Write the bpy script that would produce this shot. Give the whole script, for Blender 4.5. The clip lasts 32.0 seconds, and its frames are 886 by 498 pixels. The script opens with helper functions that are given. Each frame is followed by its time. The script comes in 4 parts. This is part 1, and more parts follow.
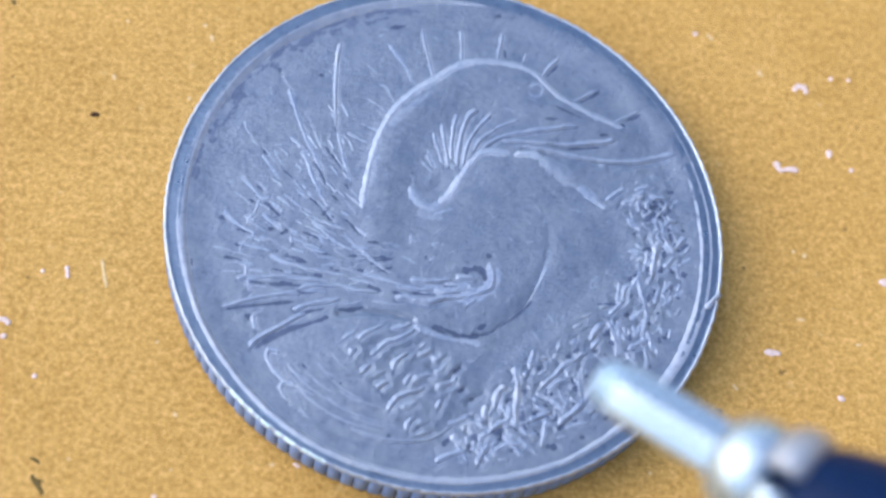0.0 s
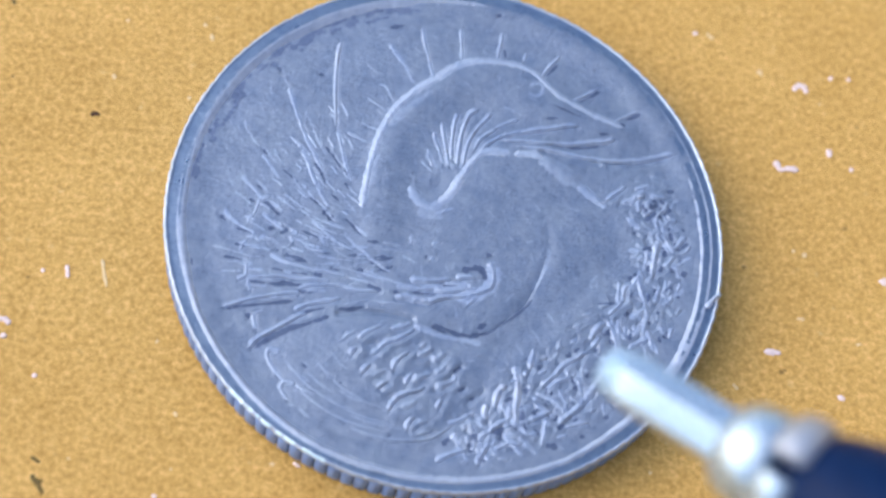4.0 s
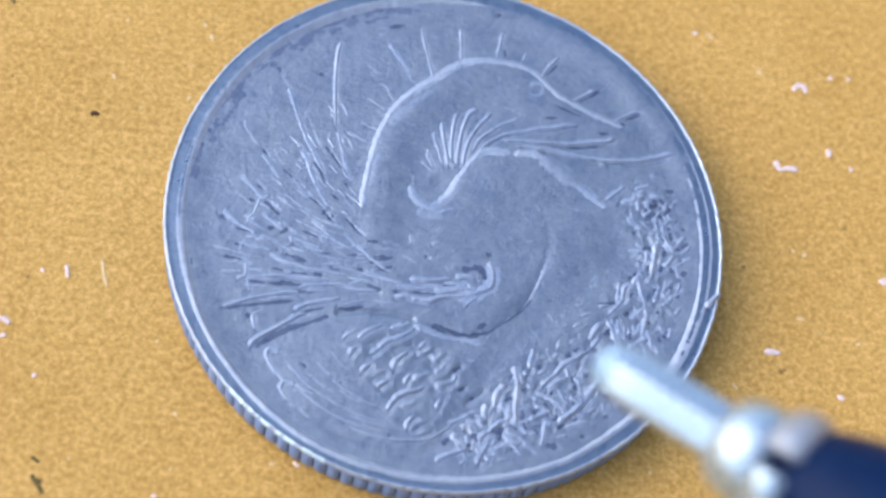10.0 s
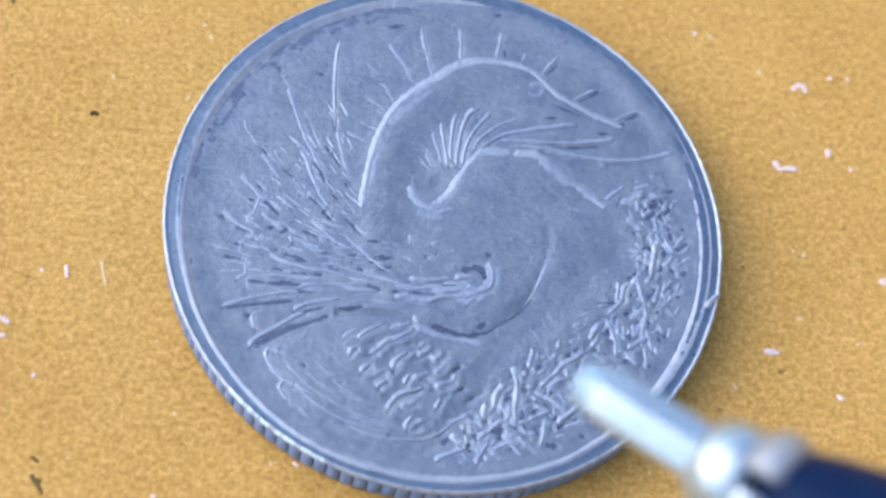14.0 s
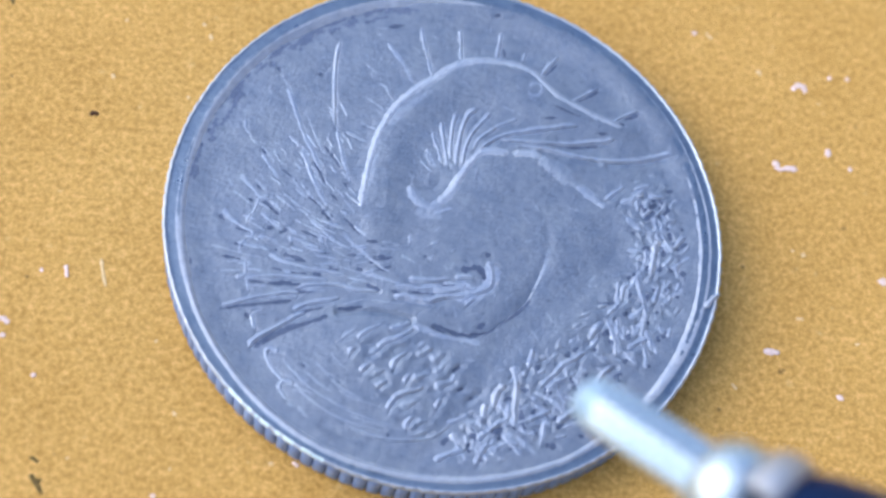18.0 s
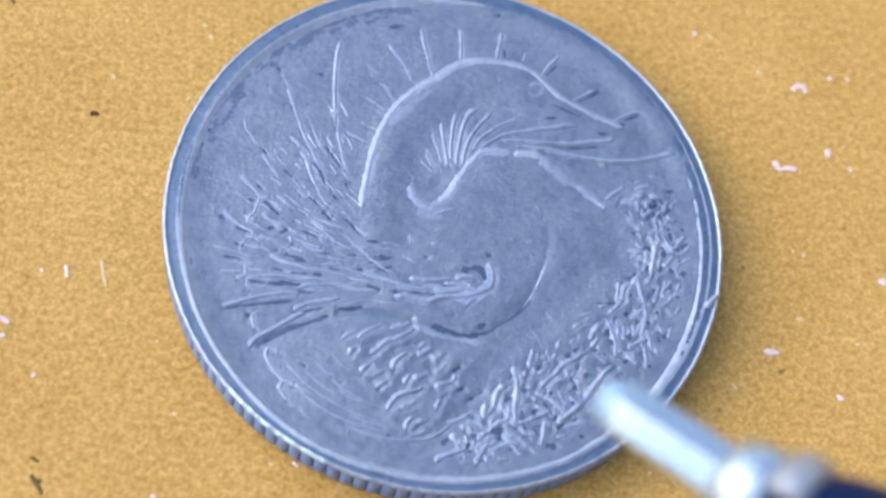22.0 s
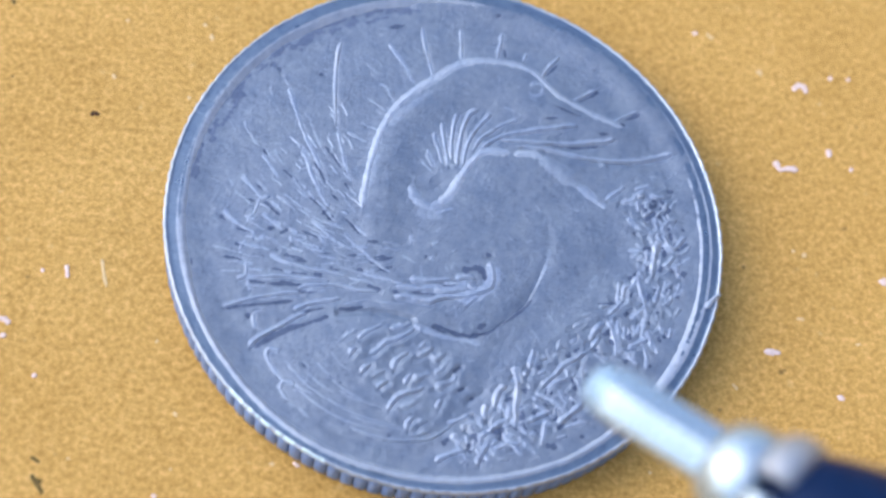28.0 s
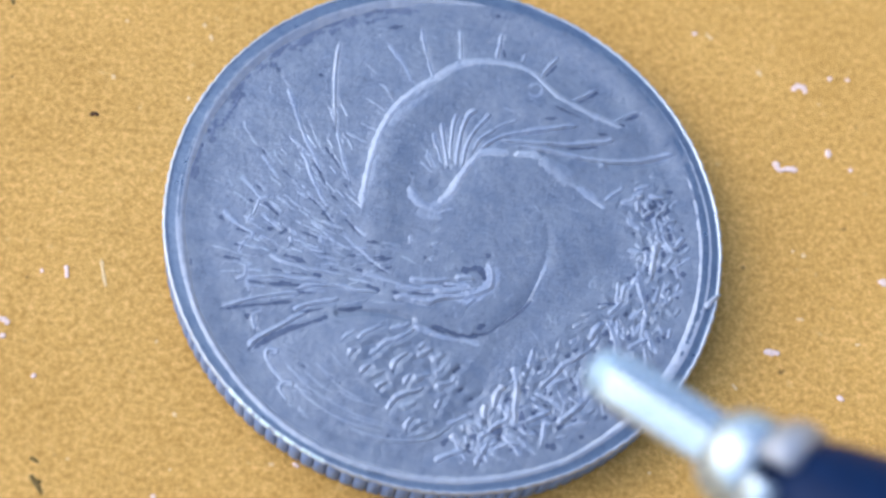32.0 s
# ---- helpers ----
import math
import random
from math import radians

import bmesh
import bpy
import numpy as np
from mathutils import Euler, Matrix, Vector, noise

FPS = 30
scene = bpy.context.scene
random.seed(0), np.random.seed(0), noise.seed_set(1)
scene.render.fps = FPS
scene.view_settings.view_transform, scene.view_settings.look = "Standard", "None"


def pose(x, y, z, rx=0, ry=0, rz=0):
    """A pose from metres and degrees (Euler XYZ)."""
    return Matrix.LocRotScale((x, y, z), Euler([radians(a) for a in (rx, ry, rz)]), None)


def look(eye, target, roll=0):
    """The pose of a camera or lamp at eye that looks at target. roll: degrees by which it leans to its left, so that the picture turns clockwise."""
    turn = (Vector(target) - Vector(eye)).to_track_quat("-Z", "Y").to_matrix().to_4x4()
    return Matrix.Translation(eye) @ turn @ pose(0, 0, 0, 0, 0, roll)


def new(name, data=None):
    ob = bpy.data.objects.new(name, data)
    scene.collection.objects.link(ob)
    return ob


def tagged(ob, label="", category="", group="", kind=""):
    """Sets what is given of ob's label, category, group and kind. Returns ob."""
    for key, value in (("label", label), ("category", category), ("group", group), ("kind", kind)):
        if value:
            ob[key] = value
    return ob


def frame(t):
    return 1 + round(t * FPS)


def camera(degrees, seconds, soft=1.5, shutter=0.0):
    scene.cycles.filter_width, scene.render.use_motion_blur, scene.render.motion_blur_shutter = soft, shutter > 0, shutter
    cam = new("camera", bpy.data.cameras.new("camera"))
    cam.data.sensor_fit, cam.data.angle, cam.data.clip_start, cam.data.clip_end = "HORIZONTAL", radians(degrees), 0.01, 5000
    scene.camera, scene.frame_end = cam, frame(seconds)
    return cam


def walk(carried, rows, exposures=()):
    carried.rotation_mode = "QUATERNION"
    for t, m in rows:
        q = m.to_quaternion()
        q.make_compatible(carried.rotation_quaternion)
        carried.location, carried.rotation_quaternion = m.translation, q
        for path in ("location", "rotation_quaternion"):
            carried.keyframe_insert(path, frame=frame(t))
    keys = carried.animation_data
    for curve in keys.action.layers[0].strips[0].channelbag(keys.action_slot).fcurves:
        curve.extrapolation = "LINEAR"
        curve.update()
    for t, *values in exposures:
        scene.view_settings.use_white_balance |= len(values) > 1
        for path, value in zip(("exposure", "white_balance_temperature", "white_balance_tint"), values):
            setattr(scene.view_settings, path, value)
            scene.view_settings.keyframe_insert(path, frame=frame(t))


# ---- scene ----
MM = 0.001
R_FIELD, T_FIELD = 7.85, 1.08

# camera: held almost still over a small coin, a few hundredths of a degree of sway
cam = camera(28.5, 32.0, soft=2.9)
cam.data.dof.use_dof = True
cam.data.dof.focus_distance = 0.0508
cam.data.dof.aperture_fstop = 62.0
EYE_X, EYE_Y, EYE_Z = -0.00660, -0.02248, 0.04611
walk(cam, [
    (0.0, pose(EYE_X, EYE_Y, EYE_Z, 25.523, -8.154)),
    (0.5, pose(EYE_X, EYE_Y, EYE_Z, 25.528, -8.130)),
    (1.0, pose(EYE_X, EYE_Y, EYE_Z, 25.526, -8.161)),
    (1.5, pose(EYE_X, EYE_Y, EYE_Z, 25.497, -8.156)),
    (2.0, pose(EYE_X, EYE_Y, EYE_Z, 25.497, -8.173)),
    (2.5, pose(EYE_X, EYE_Y, EYE_Z, 25.495, -8.156)),
    (3.0, pose(EYE_X, EYE_Y, EYE_Z, 25.519, -8.152)),
    (3.5, pose(EYE_X, EYE_Y, EYE_Z, 25.509, -8.154)),
    (5.5, pose(EYE_X, EYE_Y, EYE_Z, 25.500, -8.138)),
    (6.0, pose(EYE_X, EYE_Y, EYE_Z, 25.509, -8.152)),
    (6.5, pose(EYE_X, EYE_Y, EYE_Z, 25.493, -8.154)),
    (7.0, pose(EYE_X, EYE_Y, EYE_Z, 25.488, -8.175)),
    (7.5, pose(EYE_X, EYE_Y, EYE_Z, 25.492, -8.177)),
    (8.0, pose(EYE_X, EYE_Y, EYE_Z, 25.497, -8.168)),
    (8.5, pose(EYE_X, EYE_Y, EYE_Z, 25.498, -8.187)),
    (9.0, pose(EYE_X, EYE_Y, EYE_Z, 25.495, -8.189)),
    (9.5, pose(EYE_X, EYE_Y, EYE_Z, 25.490, -8.182)),
    (10.0, pose(EYE_X, EYE_Y, EYE_Z, 25.495, -8.161)),
    (10.5, pose(EYE_X, EYE_Y, EYE_Z, 25.495, -8.208)),
    (11.0, pose(EYE_X, EYE_Y, EYE_Z, 25.495, -8.201)),
    (11.5, pose(EYE_X, EYE_Y, EYE_Z, 25.502, -8.196)),
    (12.0, pose(EYE_X, EYE_Y, EYE_Z, 25.495, -8.194)),
    (12.5, pose(EYE_X, EYE_Y, EYE_Z, 25.493, -8.175)),
    (13.0, pose(EYE_X, EYE_Y, EYE_Z, 25.481, -8.168)),
    (13.5, pose(EYE_X, EYE_Y, EYE_Z, 25.495, -8.175)),
    (14.0, pose(EYE_X, EYE_Y, EYE_Z, 25.493, -8.175)),
    (14.5, pose(EYE_X, EYE_Y, EYE_Z, 25.495, -8.180)),
    (16.5, pose(EYE_X, EYE_Y, EYE_Z, 25.500, -8.159)),
    (17.0, pose(EYE_X, EYE_Y, EYE_Z, 25.493, -8.187)),
    (17.5, pose(EYE_X, EYE_Y, EYE_Z, 25.497, -8.197)),
    (18.0, pose(EYE_X, EYE_Y, EYE_Z, 25.493, -8.189)),
    (18.5, pose(EYE_X, EYE_Y, EYE_Z, 25.483, -8.208)),
    (19.0, pose(EYE_X, EYE_Y, EYE_Z, 25.497, -8.194)),
    (19.5, pose(EYE_X, EYE_Y, EYE_Z, 25.497, -8.154)),
    (20.0, pose(EYE_X, EYE_Y, EYE_Z, 25.507, -8.137)),
    (20.5, pose(EYE_X, EYE_Y, EYE_Z, 25.483, -8.130)),
    (21.0, pose(EYE_X, EYE_Y, EYE_Z, 25.511, -8.149)),
    (21.5, pose(EYE_X, EYE_Y, EYE_Z, 25.498, -8.152)),
    (22.0, pose(EYE_X, EYE_Y, EYE_Z, 25.497, -8.175)),
    (22.5, pose(EYE_X, EYE_Y, EYE_Z, 25.500, -8.182)),
    (23.0, pose(EYE_X, EYE_Y, EYE_Z, 25.500, -8.173)),
    (23.5, pose(EYE_X, EYE_Y, EYE_Z, 25.505, -8.177)),
    (24.0, pose(EYE_X, EYE_Y, EYE_Z, 25.521, -8.180)),
    (24.5, pose(EYE_X, EYE_Y, EYE_Z, 25.528, -8.196)),
    (25.0, pose(EYE_X, EYE_Y, EYE_Z, 25.514, -8.208)),
    (25.5, pose(EYE_X, EYE_Y, EYE_Z, 25.495, -8.187)),
    (27.5, pose(EYE_X, EYE_Y, EYE_Z, 25.526, -8.177)),
    (28.0, pose(EYE_X, EYE_Y, EYE_Z, 25.502, -8.161)),
    (28.5, pose(EYE_X, EYE_Y, EYE_Z, 25.502, -8.173)),
    (29.0, pose(EYE_X, EYE_Y, EYE_Z, 25.516, -8.180)),
    (29.5, pose(EYE_X, EYE_Y, EYE_Z, 25.502, -8.173)),
    (30.0, pose(EYE_X, EYE_Y, EYE_Z, 25.505, -8.180)),
    (30.5, pose(EYE_X, EYE_Y, EYE_Z, 25.500, -8.182)),
    (31.0, pose(EYE_X, EYE_Y, EYE_Z, 25.495, -8.163)),
    (31.5, pose(EYE_X, EYE_Y, EYE_Z, 25.505, -8.166)),
    (32.0, pose(EYE_X, EYE_Y, EYE_Z, 25.514, -8.180)),
])

# daylight: blue sky overhead, soft low light from one side
SUN_AZ, SUN_EL = 164.0, 36.0
world = bpy.data.worlds.new("daylight")
scene.world = world
world.use_nodes = True
sky = world.node_tree.nodes.new("ShaderNodeTexSky")
sky.sky_type = "NISHITA"
sky.sun_disc = False
sky.sun_elevation = radians(SUN_EL)
sky.ozone_density = 3.0
sky.dust_density = 2.0
sky.air_density = 1.2
sky.sun_rotation = radians(90.0 - SUN_AZ)
backdrop_node = world.node_tree.nodes["Background"]
backdrop_node.inputs["Strength"].default_value = 0.222
world.node_tree.links.new(sky.outputs["Color"], backdrop_node.inputs["Color"])
sun_data = bpy.data.lights.new("sun", "SUN")
sun_data.energy = 1.17
sun_data.angle = radians(92.0)
sun_data.color = (1.0, 0.985, 0.97)
sun = new("sun", sun_data)
ce, se = math.cos(radians(SUN_EL)), math.sin(radians(SUN_EL))
sun.matrix_world = look((ce * math.cos(radians(SUN_AZ)), ce * math.sin(radians(SUN_AZ)), se), (0, 0, 0))
scene.view_settings.exposure = 0.49


# ---- materials ----
class Mat:
    """A small builder for node materials in object-space millimetres."""

    def __init__(self, name):
        self.m = bpy.data.materials.new(name)
        self.m.use_nodes = True
        self.t = self.m.node_tree
        self.b = self.t.nodes["Principled BSDF"]
        geo = self.t.nodes.new("ShaderNodeNewGeometry")
        scale = self.t.nodes.new("ShaderNodeVectorMath")
        scale.operation = "SCALE"
        scale.inputs["Scale"].default_value = 1000.0
        self.t.links.new(geo.outputs["Position"], scale.inputs[0])
        self.pos = scale.outputs[0]

    def noise(self, scale, detail=4, rough=0.55):
        n = self.t.nodes.new("ShaderNodeTexNoise")
        n.inputs["Scale"].default_value, n.inputs["Detail"].default_value = scale, detail
        n.inputs["Roughness"].default_value = rough
        self.t.links.new(self.pos, n.inputs["Vector"])
        return n.outputs["Fac"]

    def ramp(self, fac, stops):
        r = self.t.nodes.new("ShaderNodeValToRGB")
        e = r.color_ramp.elements
        while len(e) < len(stops):
            e.new(0.5)
        for el, (at, c) in zip(e, stops):
            el.position = at
            el.color = (*c, 1) if isinstance(c, tuple) else (c, c, c, 1)
        self.t.links.new(fac, r.inputs[0])
        return r.outputs["Color"]

    def mix(self, fac, a, b, kind="MIX"):
        n = self.t.nodes.new("ShaderNodeMix")
        n.data_type, n.blend_type = "RGBA", kind
        if isinstance(fac, float):
            n.inputs[0].default_value = fac
        else:
            self.t.links.new(fac, n.inputs[0])
        for i, v in ((6, a), (7, b)):
            if isinstance(v, tuple):
                n.inputs[i].default_value = (*v, 1)
            else:
                self.t.links.new(v, n.inputs[i])
        return n.outputs[2]

    def put(self, name, value):
        if isinstance(value, (int, float)):
            self.b.inputs[name].default_value = value
        elif isinstance(value, tuple):
            self.b.inputs[name].default_value = (*value, 1)
        else:
            self.t.links.new(value, self.b.inputs[name])
        return self

    def bump(self, fac, mm, strength=1.0):
        n = self.t.nodes.new("ShaderNodeBump")
        n.inputs["Strength"].default_value, n.inputs["Distance"].default_value = strength, mm * MM
        self.t.links.new(fac, n.inputs["Height"])
        if self.b.inputs["Normal"].links:
            self.t.links.new(self.b.inputs["Normal"].links[0].from_socket, n.inputs["Normal"])
        self.t.links.new(n.outputs["Normal"], self.b.inputs["Normal"])
        return self


def coin_metal(name, rough, tone, metal):
    a = Mat(name)
    stain = a.ramp(a.noise(0.45, 5, 0.6), [(0.3, tuple(c * 0.92 for c in tone)), (0.62, tone)])
    grime_shade = a.ramp(a.noise(5.0, 6, 0.7), [(0.30, (0.45, 0.47, 0.54)), (0.43, (0.92, 0.92, 0.94)), (0.64, (1.06, 1.06, 1.05))])
    patch = a.ramp(a.noise(1.5, 4, 0.65), [(0.34, (0.80, 0.84, 0.90)), (0.50, (0.98, 0.98, 0.99)), (0.64, (1.09, 1.08, 1.05))])
    a.put("Base Color", a.mix(0.8, a.mix(0.55, stain, grime_shade, "MULTIPLY"), patch, "MULTIPLY"))
    a.put("Metallic", metal)
    a.put("Roughness", a.ramp(a.noise(2.0, 5), [(0.3, rough - 0.05), (0.7, rough + 0.06)]))
    a.bump(a.noise(1.4, 3), 0.006)
    a.bump(a.noise(4.5, 4), 0.018)
    a.bump(a.noise(9.0, 5, 0.75), 0.018)
    return a.m


M_COIN = coin_metal("worn_cupronickel", 0.42, (0.262, 0.306, 0.39), 0.85)
# ridge tones: rubbed metal, with the light on the ridges coloured in
M_RIDGE = coin_metal("rubbed_lit_relief", 0.52, (0.372, 0.432, 0.555), 0.85)
# rim band coloured darker for its dim reflection
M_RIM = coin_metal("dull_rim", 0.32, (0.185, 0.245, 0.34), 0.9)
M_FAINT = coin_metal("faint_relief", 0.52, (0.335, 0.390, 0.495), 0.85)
M_BRIGHT = coin_metal("worn_lit_relief", 0.54, (0.44, 0.495, 0.605), 0.85)
# darker copies of the face metal: shade in recesses, put into the colour
M_SHADE = coin_metal("recess_shade", 0.60, (0.100, 0.133, 0.225), 0.6)
M_RIM_SHADE = coin_metal("thin_rim_shade", 0.55, (0.165, 0.205, 0.31), 0.75)
# lip toned lighter: rubbed metal plus the light along it
M_LIP = coin_metal("rubbed_lit_lip", 0.54, (0.455, 0.505, 0.61), 0.8)
M_REED = coin_metal("blue_edge", 0.5, (0.21, 0.32, 0.60), 0.0)
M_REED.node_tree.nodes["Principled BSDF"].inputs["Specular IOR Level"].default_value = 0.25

# corner toned lighter than the face: rubbed metal plus its highlight
M_CORNER = coin_metal("rubbed_lit_corner", 0.46, (0.50, 0.56, 0.67), 0.85)
# near-white tone that stands in for a glint
M_GLINT = coin_metal("painted_glint", 0.35, (0.80, 0.96, 1.0), 0.35)

a = Mat("mustard_board")
base = a.ramp(a.noise(0.22, 4), [(0.35, (0.612, 0.350, 0.088)), (0.68, (0.680, 0.398, 0.108))])
grain = a.ramp(a.noise(3.4, 6, 0.78), [(0.36, (0.74, 0.68, 0.54)), (0.47, (0.94, 0.92, 0.85)), (0.53, (1.04, 1.05, 1.10)), (0.63, (1.24, 1.30, 1.70))])
fine = a.ramp(a.noise(6.8, 4, 0.7), [(0.36, (0.72, 0.67, 0.55)), (0.50, (1.0, 1.0, 1.0)), (0.64, (1.22, 1.26, 1.48))])
tone = a.mix(0.5, a.mix(0.62, base, grain, "MULTIPLY"), fine, "MULTIPLY")
pale = a.ramp(a.noise(1.9, 3, 0.6), [(0.66, 0.0), (0.74, 0.42)])
a.put("Base Color", a.mix(pale, tone, (0.80, 0.58, 0.27))).put("Roughness", 0.62).put("Specular IOR Level", 0.3)
a.bump(a.noise(5.5, 6, 0.75), 0.060).bump(a.noise(1.1, 3), 0.02)
M_BOARD = a.m


def speck_paint(name, colour, rough):
    a = Mat(name)
    a.put("Base Color", a.ramp(a.noise(8.0, 3), [(0.3, tuple(c * 0.8 for c in colour)), (0.6, colour)]))
    a.put("Roughness", rough).bump(a.noise(10.0, 3), 0.01)
    return a.m


FLECKS = {
    "white": speck_paint("white_flake", (0.88, 0.69, 0.65), 0.8),
    "cream": speck_paint("cream_flake", (0.82, 0.60, 0.32), 0.7),
    "brown": speck_paint("brown_grit", (0.09, 0.035, 0.010), 0.7),
    "olive": speck_paint("olive_grit", (0.16, 0.10, 0.02), 0.7),
    "tan": speck_paint("tan_grit", (0.34, 0.19, 0.045), 0.7),
}

a = Mat("polished_steel")
a.put("Base Color", a.ramp(a.noise(1.6, 4), [(0.3, (0.37, 0.45, 0.54)), (0.7, (0.42, 0.51, 0.60))])).put("Metallic", 0.7)
a.put("Roughness", a.ramp(a.noise(4.0, 4), [(0.3, 0.23), (0.7, 0.30)])).bump(a.noise(6.0, 3), 0.003)
M_STEEL = a.m
# greyer, rougher copy of the steel for the shaded upper jaw
a = Mat("satin_shaded_steel")
a.put("Base Color", a.ramp(a.noise(1.6, 4), [(0.3, (0.36, 0.38, 0.44)), (0.7, (0.42, 0.44, 0.50))])).put("Metallic", 0.7)
a.put("Roughness", 0.5).bump(a.noise(6.0, 3), 0.003)
M_SATIN = a.m
a = Mat("frosted_tip")
a.put("Base Color", a.ramp(a.noise(3.0, 3), [(0.3, (0.24, 0.37, 0.52)), (0.7, (0.30, 0.43, 0.58))])).put("Metallic", 0.2).put("Roughness", 0.5)
M_TIP = a.m
a = Mat("black_plastic")
a.put("Base Color", a.ramp(a.noise(2.0, 4), [(0.3, (0.001, 0.010, 0.045)), (0.7, (0.002, 0.015, 0.062))])).put("Roughness", 0.4).put("Specular IOR Level", 0.08)
a.bump(a.noise(8.0, 3), 0.008)
M_BLACK = a.m


# ---- geometry helpers ----
def mesh_object(name, verts, faces, material, parent=None, label="", smooth=True):
    me = bpy.data.meshes.new(name)
    me.from_pydata(verts, [], faces)
    me.materials.append(material)
    if smooth:
        me.shade_smooth()
    ob = new(name, me)
    if parent:
        ob.parent = parent
    if label:
        tagged(ob, label)
    return ob


def lathe(profile, steps):
    """Vertices and faces of a profile of (radius, height) turned about z."""
    verts, faces = [], []
    for r, z in profile:
        for i in range(steps):
            u = 2 * math.pi * i / steps
            verts.append((r * math.cos(u) * MM, r * math.sin(u) * MM, z * MM))
    for k in range(len(profile) - 1):
        for i in range(steps):
            j = (i + 1) % steps
            faces.append((k * steps + i, k * steps + j, (k + 1) * steps + j, (k + 1) * steps + i))
    return verts, faces


def spline(points, n=6, closed=False):
    """A smooth line through the points, as an array."""
    p = np.array(points, float)
    if len(p) < 2:
        return p
    if closed:
        p = np.vstack([p[-1], p, p[0], p[1]])
    else:
        p = np.vstack([2 * p[0] - p[1], p, 2 * p[-1] - p[-2]])
    out = []
    for a0, a1, a2, a3 in zip(p, p[1:], p[2:], p[3:]):
        for s in np.arange(n) / n:
            out.append(0.5 * (2 * a1 + (a2 - a0) * s + (2 * a0 - 5 * a1 + 4 * a2 - a3) * s**2 + (3 * a1 - a0 - 3 * a2 + a3) * s**3))
    if not closed:
        out.append(p[-2])
    return np.array(out)


def smooth(v):
    v = np.clip(v, 0, 1)
    return v * v * (3 - 2 * v)


def wave(x, y, seed):
    """Gentle irregular swell, about -1 to 1."""
    k = seed * 1.7
    return (np.sin(1.9 * x + 0.7 * y + k) + np.sin(-0.8 * x + 2.3 * y + 2.1 * k) + np.sin(3.7 * x - 2.9 * y + 0.3 * k)) / 3


# ---- the coin's relief: raised and sunk areas of its face ----
AREAS = []


def plateau(height, edge, dome, *points):
    AREAS.append((height, edge, dome, spline(points, 5, True)))


def groove(depth, width, *points):
    AREAS.append((-depth, width, None, spline(points, 5)))


def sunk_edge(depth, reach, inner, *points):
    """The face dips towards a line from its inner side and steps up beyond it."""
    line = spline(points, 5)
    AREAS.append((-depth, reach, inner, line))


SHADE_STROKES = []


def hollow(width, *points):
    """A sunk stroke of the relief with shade coloured into it."""
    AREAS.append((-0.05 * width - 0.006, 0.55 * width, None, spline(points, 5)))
    SHADE_STROKES.append((width, points))


# neck and head
plateau(0.055, 0.85, 0.02, (-2.52, 0.32), (-2.39, 1.57), (-2.08, 2.92), (-1.75, 3.62), (-0.74, 4.73), (0.65, 5.58), (1.52, 5.74), (2.40, 5.51), (2.92, 5.16), (3.78, 4.47), (5.16, 3.83), (5.85, 3.53), (4.96, 3.32), (3.57, 3.55), (2.36, 3.68), (1.50, 3.85), (0.90, 4.03), (0.29, 3.87), (-0.22, 3.45), (-0.65, 2.75), (-0.93, 1.96), (-1.04, 1.20), (-0.97, 0.47), (-1.21, -0.47), (-2.35, -0.72))
# body and breast
plateau(0.03, 1.30, 0.00, (-1.71, 0.05), (-0.80, 0.44), (-0.47, 0.58), (-0.14, 0.71), (0.11, 1.01), (0.62, 1.93), (0.97, 2.49), (1.91, 2.60), (2.77, 2.55), (3.27, 2.13), (3.86, 1.66), (4.65, 0.85), (4.50, -0.44), (3.57, -1.77), (2.23, -2.83), (1.40, -3.35), (0.83, -3.63), (-0.06, -3.47), (-0.94, -3.18), (-1.83, -2.82), (-2.34, -1.44))
# wing under the body
plateau(0.05, 1.10, 0.02, (-2.95, -2.92), (-0.94, -3.19), (0.99, -3.72), (1.16, -4.36), (0.65, -5.57), (-0.14, -6.40), (-1.31, -6.78), (-3.01, -6.58), (-4.27, -5.74), (-4.95, -4.29), (-4.05, -3.38))
# nest
plateau(0.05, 0.90, 0.00, (4.69, 1.02), (5.41, 1.68), (6.81, 1.88), (7.16, 0.48), (7.04, -1.37), (6.43, -3.19), (5.62, -4.45), (4.25, -5.88), (2.46, -6.80), (0.88, -7.28), (-0.22, -7.17), (0.10, -6.50), (0.89, -5.55), (1.39, -4.18), (2.70, -3.41), (4.40, -1.90), (5.47, -0.56), (5.18, 0.35))
NEST = AREAS[-1][3]
# broad shallow grooves
groove(0.030, 0.17, (-6.33, 4.41), (-5.86, 5.04), (-5.21, 5.71), (-4.37, 6.19), (-3.36, 6.63), (-2.33, 7.07), (-1.28, 7.46))
groove(0.014, 0.14, (2.88, 0.46), (3.01, -0.54), (2.82, -1.28), (2.58, -1.87), (2.15, -2.39))
groove(0.030, 0.40, (1.85, 3.99), (0.98, 4.16), (0.12, 4.01), (-0.60, 3.37), (-1.03, 2.52), (-1.26, 1.65), (-1.35, 0.62), (-1.29, -0.47))
groove(0.050, 0.09, (-1.02, -3.04), (-1.67, -2.91), (-2.47, -2.89), (-3.11, -3.00))
# the bird's body dips towards the edge of the breast and wing
sunk_edge(0.085, 0.50, (0.90, -1.20), (2.99, -0.58), (2.89, -1.04), (2.71, -1.51), (2.49, -1.97), (2.23, -2.43), (1.81, -2.80), (1.56, -3.03), (1.24, -3.28), (0.91, -3.43), (0.42, -3.50), (-0.06, -3.40), (-0.46, -3.26), (-0.83, -3.16))
